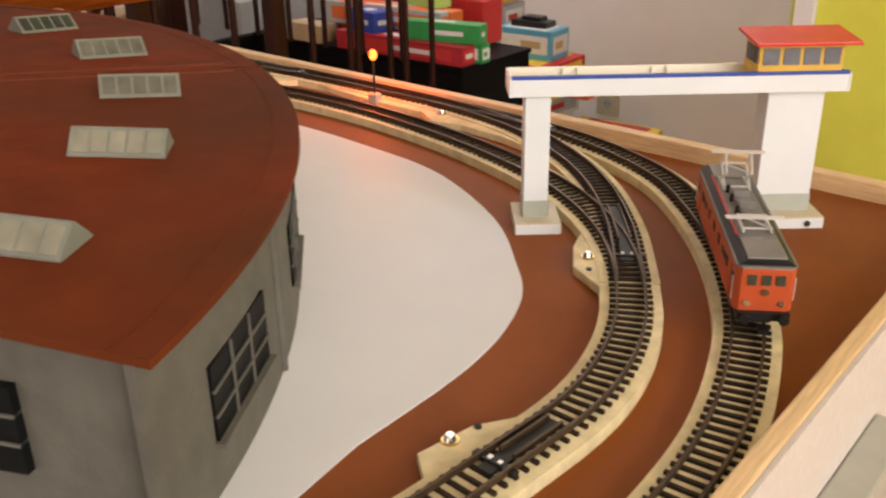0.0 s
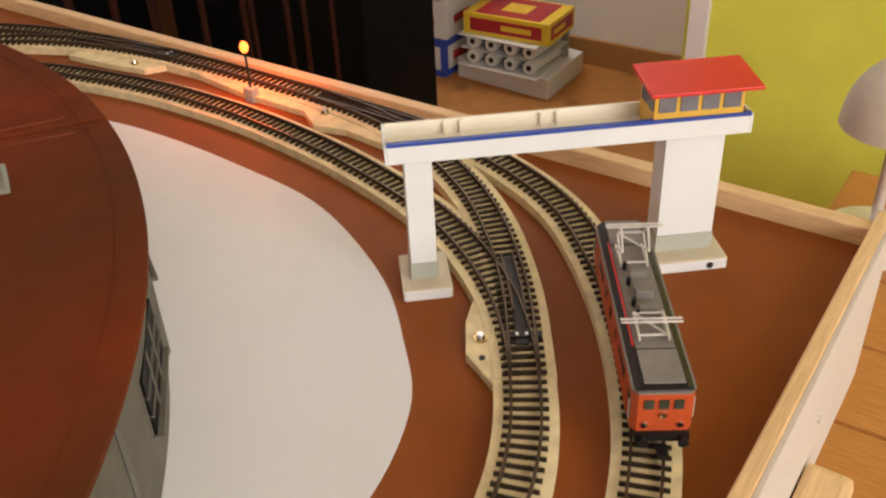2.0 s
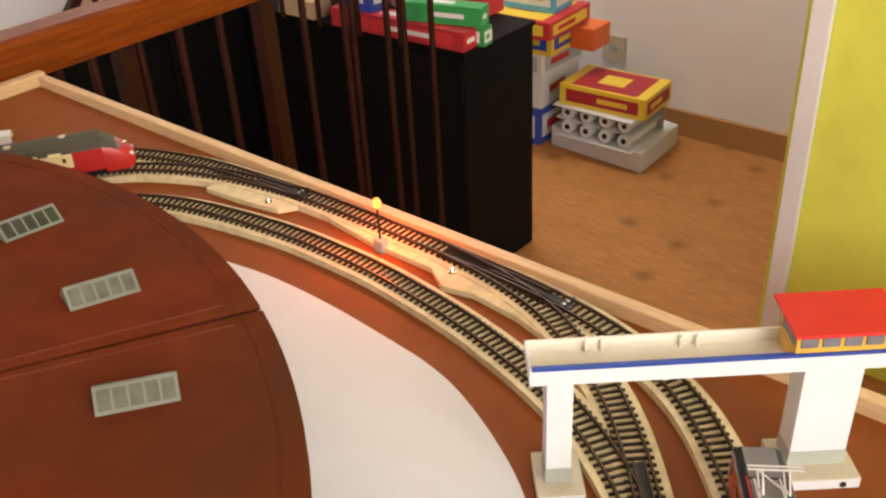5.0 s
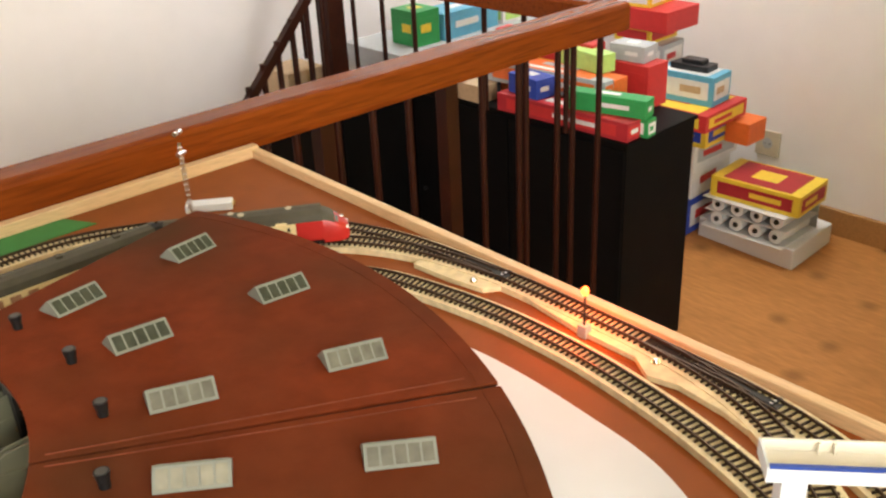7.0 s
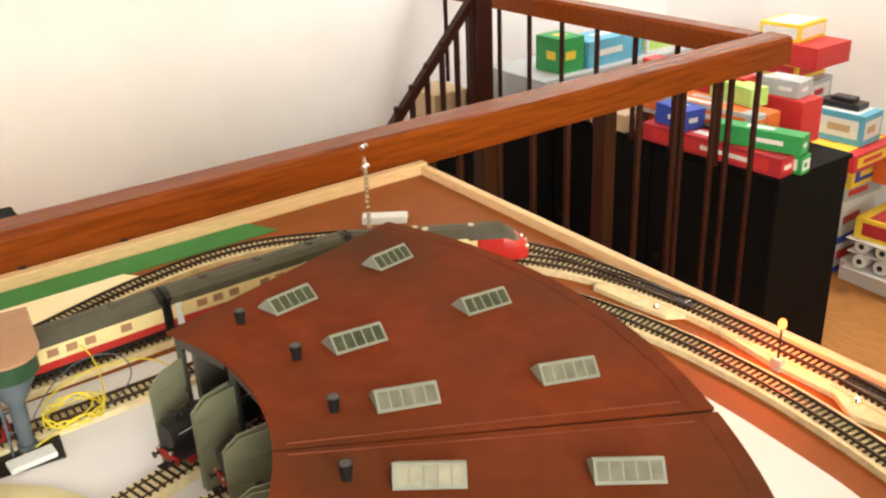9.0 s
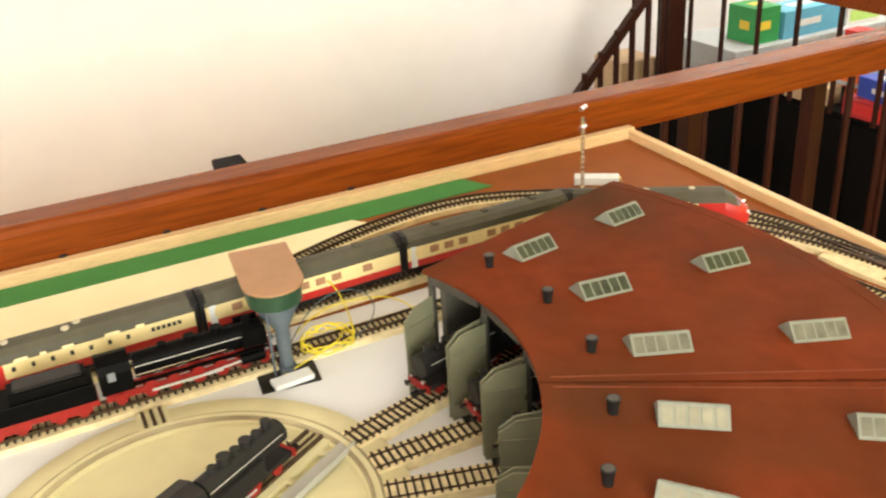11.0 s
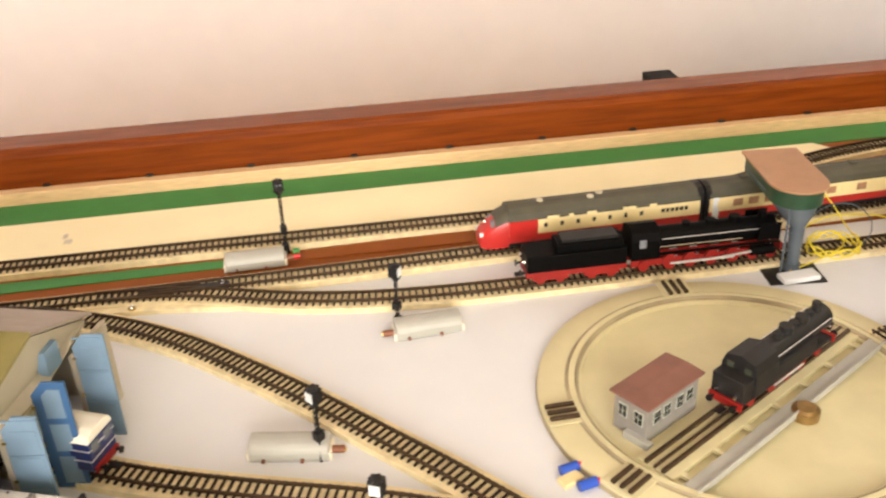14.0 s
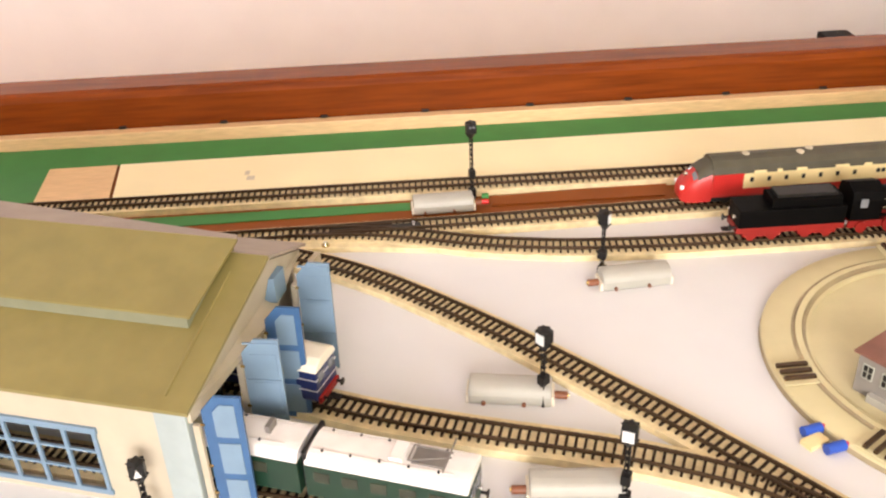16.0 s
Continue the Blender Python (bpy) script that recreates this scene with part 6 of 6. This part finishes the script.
def blue_loco(m):
    base = thing("blue_locomotive", "dark blue model locomotive with a cream roof at the shed door", "locomotive", m)
    body = box_part("body", "ink_blue", base, -0.09, 0.052, -0.0155, 0.0155, 0.009, 0.034, "dark blue body", bevel=0.0012)
    bm = bmesh.new()
    bm_extrude_profile(bm, [(-0.016, 0.034), (-0.0135, 0.0395), (-0.007, 0.042), (0.007, 0.042), (0.0135, 0.0395), (0.016, 0.034)], -0.09, 0.053)
    part("roof", bm, "ivory", base, "cream arched roof", bevel=0.0008)
    for z in (0.018, 0.027):
        box_part("trim_line", "steel", body, -0.09, 0.0525, -0.0159, 0.0159, z, z + 0.0008)
    for y in (-0.008, 0.008):
        box_part("windscreen", "glass", body, 0.0516, 0.0526, y - 0.0045, y + 0.0045, 0.024, 0.0315)
    box_part("buffer_beam", "steam_red", base, 0.052, 0.0545, -0.0145, 0.0145, 0.0075, 0.0125, "red buffer beam")
    buffers(base, 0.054, 1, 0.0105)
    for x in (-0.06, 0.02):
        box_part("bogie", "black", base, x - 0.02, x + 0.02, -0.0125, 0.0125, 0.003, 0.009)
        for dx in (-0.012, 0.012):
            wheelset(base, x + dx, 0.0058, 0.0056)
    return base


enlarge(blue_loco(SM @ pose(0.018, 0.1165, ZR, 0, 0, -6.8)), 1, 1.12, 1.16)

# ---- stair rail behind the board ----


def stair_rail():
    base = thing("banister", "polished mahogany banister with thin dark balusters", "banister")
    bm = bmesh.new()
    bm_extrude_profile(bm, [(1.476, 0.806), (1.474, 0.816), (1.4755, 0.860), (1.480, 0.868), (1.488, 0.871), (1.538, 0.871), (1.546, 0.868), (1.549, 0.860), (1.549, 0.816), (1.546, 0.806)], -4.1, 1.80)
    part("handrail", bm, "handrail", base, "broad polished mahogany handrail")
    for x in (-3.2, -2.2, -1.2, -0.2, 0.6, 0.811, 0.873, 0.965, 1.05, 1.14, 1.345, 1.458, 1.481, 1.588, 1.643, 1.740):
        rod_part("baluster", "baluster", base, (x, 1.512, F - 0.02), (x, 1.512, 0.812), 0.0075, seg=10)
    for x, w in ((0.932, 0.016), (1.244, 0.017)):
        box_part("newel", "baluster", base, x - w, x + w, 1.512 - w, 1.512 + w, F - 0.02, 0.81, bevel=0.002)
    bm = bmesh.new()
    bm_extrude_profile(bm, [(-1.80, 0.812), (-1.80, 0.860), (-1.792, 0.869), (-1.745, 0.869), (-1.738, 0.860), (-1.738, 0.812)], 1.552, 2.9, pose(0, 0, 0, 0, 0, 90))
    part("return_rail", bm, "handrail", base, "mahogany handrail running back along the stairs")
    for k in range(9):
        y = 1.64 + 0.145 * k
        rod_part("baluster", "baluster", base, (1.77, y, 0.52), (1.77, y, 0.828), 0.0075, seg=10)
    return base


stair_rail()
base = thing("stair_flight_rail", "dark sloping stair rail with newel post and balusters", "banister")
bm = bmesh.new()
a, b = Vector((1.205, 2.4, 0.47)), Vector((1.70, 2.4, 1.0))
bm_box(bm, -0.5, 0.5, -0.012, 0.012, -0.012, 0.012, Matrix.Translation((a + b) / 2) @ pose(0, 0, 0, 0, -math.degrees(math.atan2(b.z - a.z, b.x - a.x)), 0) @ Matrix.Diagonal(((b - a).length, 1, 1, 1)))
part("sloping_rail", bm, "baluster", base)
box_part("newel", "baluster", base, 1.575, 1.633, 2.37, 2.43, -0.3, 1.15, bevel=0.003)
for k in range(6):
    x = 1.30 + 0.055 * k
    rod_part("baluster", "baluster", base, (x, 2.4, -0.2), (x, 2.4, 0.60 + (x - 1.293) * 0.98), 0.009, seg=8)
# Black panels put in for the darkness of the stairwell
base = thing("stairwell_dark_panels", "black panels added where the stairwell lies dark", "stairs")
for k in range(4):
    box_part("panel", "cabinet", base, 0.55 + 0.33 * k, 0.876 + 0.33 * k, 2.30, 2.33, -0.4, 0.505, bevel=0.003)


def cabinet(x0, x1, y0, y1, top, label):
    base = thing("cabinet", label, "cabinet")
    box_part("body", "cabinet", base, x0, x1, y0, y1, F - 0.02, top - 0.012, bevel=0.003)
    box_part("top", "cabinet", base, x0 - 0.006, x1 + 0.004, y0 - 0.006, y1, top - 0.012, top, bevel=0.002)
    n = max(1, round((y1 - y0) / 0.45))
    for k in range(n):
        ya, yb = y0 + (y1 - y0) * k / n + 0.004, y0 + (y1 - y0) * (k + 1) / n - 0.004
        door = box_part("door", "cabinet", base, x0 - 0.006, x0 - 0.0005, ya, yb, F + 0.03, top - 0.02, bevel=0.001)
        rod_part("knob", "black", door, (x0 - 0.006, yb - 0.04, (F + top) / 2), (x0 - 0.018, yb - 0.04, (F + top) / 2), 0.006, seg=10)


cabinet(1.812, 2.112, 1.476, 2.29, 0.515, "low black cabinet behind the banister covered with boxes")


def carton(x, y, z, w, d, h, deg, mat, face, label, print_mat=None, tilt=0):
    """A cardboard box with a lid line and printed panels; x, y: the middle of its base."""
    base = thing("model_box", label, "box", pose(x, y, z, 0, tilt, deg), group="model boxes")
    box_part("body", mat, base, -w / 2, w / 2, -d / 2, d / 2, 0, h, bevel=0.0015)
    box_part("top_print", face, base, -w * 0.44, w * 0.44, -d * 0.38, d * 0.38, h, h + 0.0008)
    box_part("side_print", face, base, -w / 2 - 0.0008, -w / 2, -d * 0.42, d * 0.42, h * 0.2, h * 0.8)
    box_part("side_print", face, base, -w * 0.42, w * 0.42, -d / 2 - 0.0008, -d / 2, h * 0.2, h * 0.8)
    if print_mat:
        box_part("label_bar", print_mat, base, -w / 2 - 0.0016, -w / 2 - 0.0008, -d * 0.3, d * 0.05, h * 0.38, h * 0.62)
        box_part("label_bar", print_mat, base, -w * 0.3, w * 0.12, -d / 2 - 0.0016, -d / 2 - 0.0008, h * 0.38, h * 0.62)
        box_part("label_bar", print_mat, base, -w * 0.2, w * 0.2, -d * 0.15, d * 0.15, h + 0.0008, h + 0.0014)
    return base


# boxes on the low cabinet
carton(1.845, 1.70, 0.515, 0.07, 0.44, 0.050, 2, "box_crimson", "box_red", "long crimson model box lying on the black cabinet", "box_white")
carton(1.865, 1.58, 0.566, 0.05, 0.23, 0.048, 14, "box_green", "box_green", "green and white model box on a crimson box", "box_white")
carton(1.885, 1.54, 0.516, 0.04, 0.16, 0.048, 6, "box_green", "box_white", "green model box standing behind a crimson box", "box_green")
carton(1.855, 1.835, 0.566, 0.07, 0.12, 0.055, -8, "box_blue", "box_blue", "blue model box with white print", "box_white")
carton(1.905, 1.83, 0.566, 0.04, 0.42, 0.060, 4, "box_grey", "box_orange", "grey and orange model box in a stack", "box_white")
carton(1.96, 1.82, 0.516, 0.06, 0.40, 0.105, 3, "box_orange", "box_orange", "orange model box in the rear stack", "box_grey")
carton(2.03, 1.93, 0.516, 0.06, 0.36, 0.165, 2, "box_red", "box_red", "large red model box at the back of the stack", "box_yellow")
carton(2.0, 1.76, 0.622, 0.06, 0.16, 0.05, -10, "box_lime", "box_lime", "bright lime green packet on the stack", None)
carton(2.10, 1.66, 0.516, 0.09, 0.13, 0.12, 0, "box_red", "box_red", "red box at the back of the black cabinet", None)
carton(2.10, 1.68, 0.637, 0.07, 0.11, 0.045, 6, "box_grey", "box_grey", "grey box on a red box", "box_white")
carton(1.84, 2.06, 0.515, 0.07, 0.14, 0.05, 0, "box_tan", "box_tan", "brown cardboard box on the black cabinet", None)
# stacked boxes against the wall
base = thing("clear_case", "clear plastic case holding white cylinders on the foam slab", "case", pose(2.767, 1.606, -0.092))
box_part("tray", "box_white", base, -0.119, 0.119, -0.154, 0.154, 0, 0.004)
box_part("divider", "box_white", base, -0.099, 0.119, -0.154, 0.154, 0.0565, 0.059)
box_part("lid", "box_white", base, -0.119, 0.119, -0.154, 0.154, 0.110, 0.113)
box_part("back", "box_grey", base, 0.115, 0.119, -0.154, 0.154, 0.004, 0.110)
for i in range(2):
    for j in range(4):
        x, y, z = 2.666, 1.487 + 0.074 * j, -0.059 + 0.055 * i
        base = thing("white_can", "white cylinder with a dark end in a clear case", "can", group="white cans")
        rod_part("tube", "white_plastic", base, (x, y, z), (x + 0.19, y, z), 0.0235, seg=18)
        rod_part("opening", "dark", base, (x - 0.003, y, z), (x, y, z), 0.0095, "dark round opening", 12)
carton(2.773, 1.588, 0.023, 0.202, 0.321, 0.074, 3, "box_yellow", "box_crimson", "yellow and red model box on the clear case", "box_yellow")
bm = bmesh.new()
bm_prism(bm, [(2.678, 1.421), (2.957, 1.429), (3.005, 1.748), (2.707, 1.802)], F - 0.021, -0.092)
solid("foam_slab", bm, "foam", "thick white foam slab lying on the floor", "foam", bevel=0.004)
for x, y, z, w, d, h, dg, mt, fc, lb, pm in (
        (2.803, 1.951, -0.170, 0.262, 0.238, 0.142, 0, "box_blue", "box_white", "blue and white box at the bottom of a stack", "box_red"),
        (2.803, 1.951, -0.026, 0.262, 0.238, 0.118, 3, "box_white", "box_white", "white box in a stack against the wall", "box_red"),
        (2.803, 1.939, 0.095, 0.262, 0.250, 0.089, -2, "box_white", "box_grey", "white and grey box in a stack", "box_red"),
        (2.770, 1.890, 0.185, 0.238, 0.226, 0.085, 2, "box_yellow", "box_blue", "yellow and blue box in a stack", "box_yellow"),
        (2.826, 1.725, 0.185, 0.110, 0.090, 0.077, 0, "box_orange", "box_orange", "orange box leaning on the stack", None),
        (2.700, 1.892, 0.272, 0.262, 0.321, 0.059, 2, "box_red", "box_yellow", "flat red and yellow box on the stack", "box_red"),
        (2.712, 1.880, 0.333, 0.119, 0.226, 0.101, 4, "box_cyan", "box_white", "white and blue window box with a toy", "box_tan"),
        (2.795, 2.075, 0.333, 0.155, 0.119, 0.059, -6, "box_crimson", "box_crimson", "crimson box on the stack", None),
        (2.805, 2.100, 0.394, 0.143, 0.143, 0.089, 4, "box_grey", "box_white", "grey box high on the stack", "box_red"),
        (2.805, 2.147, 0.485, 0.167, 0.155, 0.053, 0, "box_yellow", "box_red", "yellow and red box high on the stack", None),
        (2.785, 2.105, 0.540, 0.190, 0.250, 0.073, 0, "box_red", "box_red", "bright red box near the top of the stack", None),
        (2.785, 2.150, 0.615, 0.167, 0.155, 0.059, 5, "box_yellow", "box_white", "yellow box at the top of the stack", None)):
    carton(x, y, z, w, d, h, dg, mt, fc, lb, pm)
bm = bmesh.new()
bm_box(bm, -0.036, 0.036, -0.071, 0.071, 0, 0.021)
bm_box(bm, -0.024, 0.024, -0.042, 0.036, 0.021, 0.036)
solid("toy_car", bm, "carbon", "black toy car on top of a window box", "toy car", bevel=0.004, m=pose(2.718, 1.880, 0.435, 0, 0, 4))

# shelf with boxes beyond the stairs
bm = bmesh.new()
bm_box(bm, 1.80, 2.5, 2.33, 2.62, F - 0.02, 0.60)
solid("white_shelf", bm, "box_grey", "pale grey low shelf beyond the stairs", "shelf", bevel=0.004)
carton(1.945, 2.42, 0.60, 0.10, 0.12, 0.11, 0, "box_green", "box_green", "dark green box on the white shelf", "box_yellow")
carton(2.135, 2.42, 0.60, 0.26, 0.12, 0.085, 3, "box_cyan", "box_cyan", "pale blue box on the white shelf", "box_white")
carton(2.365, 2.42, 0.60, 0.16, 0.12, 0.06, 0, "box_white", "box_lime", "white and lime box on the white shelf", None)
carton(1.53, 2.52, 0.506 - 0.35, 0.13, 0.14, 0.44, 0, "box_tan", "box_tan", "brown cardboard box beside the stairs", None)
bm = bmesh.new()
bm_box(bm, 1.36, 1.64, 2.44, 2.62, -0.42, 0.155)
solid("stair_cupboard", bm, "cabinet", "dark cupboard under the stair rail", "cupboard")

# socket
base = thing("wall_socket", "white wall socket above the baseboard", "socket", pose(3.038, 1.745, 0.108, 0, -90, 0))
box_part("plate", "gate_base", base, -0.047, 0.047, -0.047, 0.047, 0, 0.008, bevel=0.002)
rod_part("well", "box_grey", base, (0, 0, 0.008), (0, 0, 0.0095), 0.02, seg=20)
for y in (-0.0095, 0.0095):
    rod_part("contact_hole", "dark", base, (0, y, 0.0095), (0, y, 0.0102), 0.003, seg=8)


# ---- pine bench, lamp and clamp by the front corner ----
base = thing("pine_bench", "orange pine bench of broad planks", "bench")
for k in range(6):
    x0 = 0.735 + k * 0.168
    box_part("plank", "bench", base, x0, x0 + 0.163, -0.9, 0.29, 0.295, 0.33, bevel=0.006)
for x in (0.80, 1.64):
    for y in (-0.82, 0.22):
        box_part("leg", "bench", base, x - 0.03, x + 0.03, y - 0.03, y + 0.03, F - 0.02, 0.295, bevel=0.004)
box_part("apron", "bench", base, 0.77, 1.68, -0.85, -0.825, 0.22, 0.295)
box_part("apron", "bench", base, 0.77, 1.68, 0.24, 0.265, 0.22, 0.295)
base = thing("table_lamp", "grey domed table lamp with a metal foot on the bench", "lamp", pose(1.50, 0.205, 0.33))
rod_part("foot", "steel", base, (0, 0, 0), (0, 0, 0.03), 0.075, "brushed metal foot", 28, 0.07)
rod_part("stem", "steel", base, (0, 0, 0.03), (0, 0, 0.25), 0.009, seg=12)
bm = bmesh.new()
rows = []
for k in range(9):
    a = math.pi / 2 * k / 8
    rows.append([bm.verts.new((0.085 * math.cos(a) * math.cos(2 * math.pi * i / 32), 0.085 * math.cos(a) * math.sin(2 * math.pi * i / 32), 0.21 + 0.11 * math.sin(a))) if k < 8 else None for i in range(32)])
tip = bm.verts.new((0, 0, 0.32))
for k in range(7):
    for i in range(32):
        bm.faces.new((rows[k][i], rows[k][(i + 1) % 32], rows[k + 1][(i + 1) % 32], rows[k + 1][i]))
for i in range(32):
    bm.faces.new((rows[7][i], rows[7][(i + 1) % 32], tip))
part("shade", bm, "lamp_shade", base, "grey dome shade", smooth=True)
base = thing("trestle_block", "pine trestle block with a steel bracket at the board's front", "trestle")
box_part("block", "pine", base, 0.51, 0.585, 0.075, 0.107, 0.30, 0.715, bevel=0.006)
box_part("foot", "pine", base, 0.49, 0.605, 0.04, 0.14, F - 0.02, 0.30, bevel=0.004)
box_part("bracket", "motor", base, 0.40, 0.508, 0.085, 0.1072, 0.68, 0.75, "grey steel bracket", bevel=0.002)
rod_part("bolt", "steel", base, (0.55, 0.075, 0.66), (0.55, 0.071, 0.66), 0.006, seg=10)
base = thing("stair_post", "dark square post of the stairs behind the banister", "post", pose(0.131, 1.80, 0))
box_part("shaft", "cabinet", base, -0.022, 0.022, -0.022, 0.022, -0.6, 0.768, bevel=0.002)
box_part("cap", "cabinet", base, -0.027, 0.027, -0.027, 0.027, 0.768, 0.786, "dark square cap", bevel=0.004)
for x in (-1.03, -0.89, -0.75, -0.608, -0.46, -0.32, -0.18, -0.04, 0.10, 0.24):
    bm = bmesh.new()
    bm_box(bm, -0.005, 0.005, -0.003, 0.002, 0, 0.0035)
    solid("edge_tack", bm, "black", "small dark tack on the pine edge strip", "tack", group="edge tacks", bevel=0.0008, m=pose(x, 1.4685, T + 0.0188))
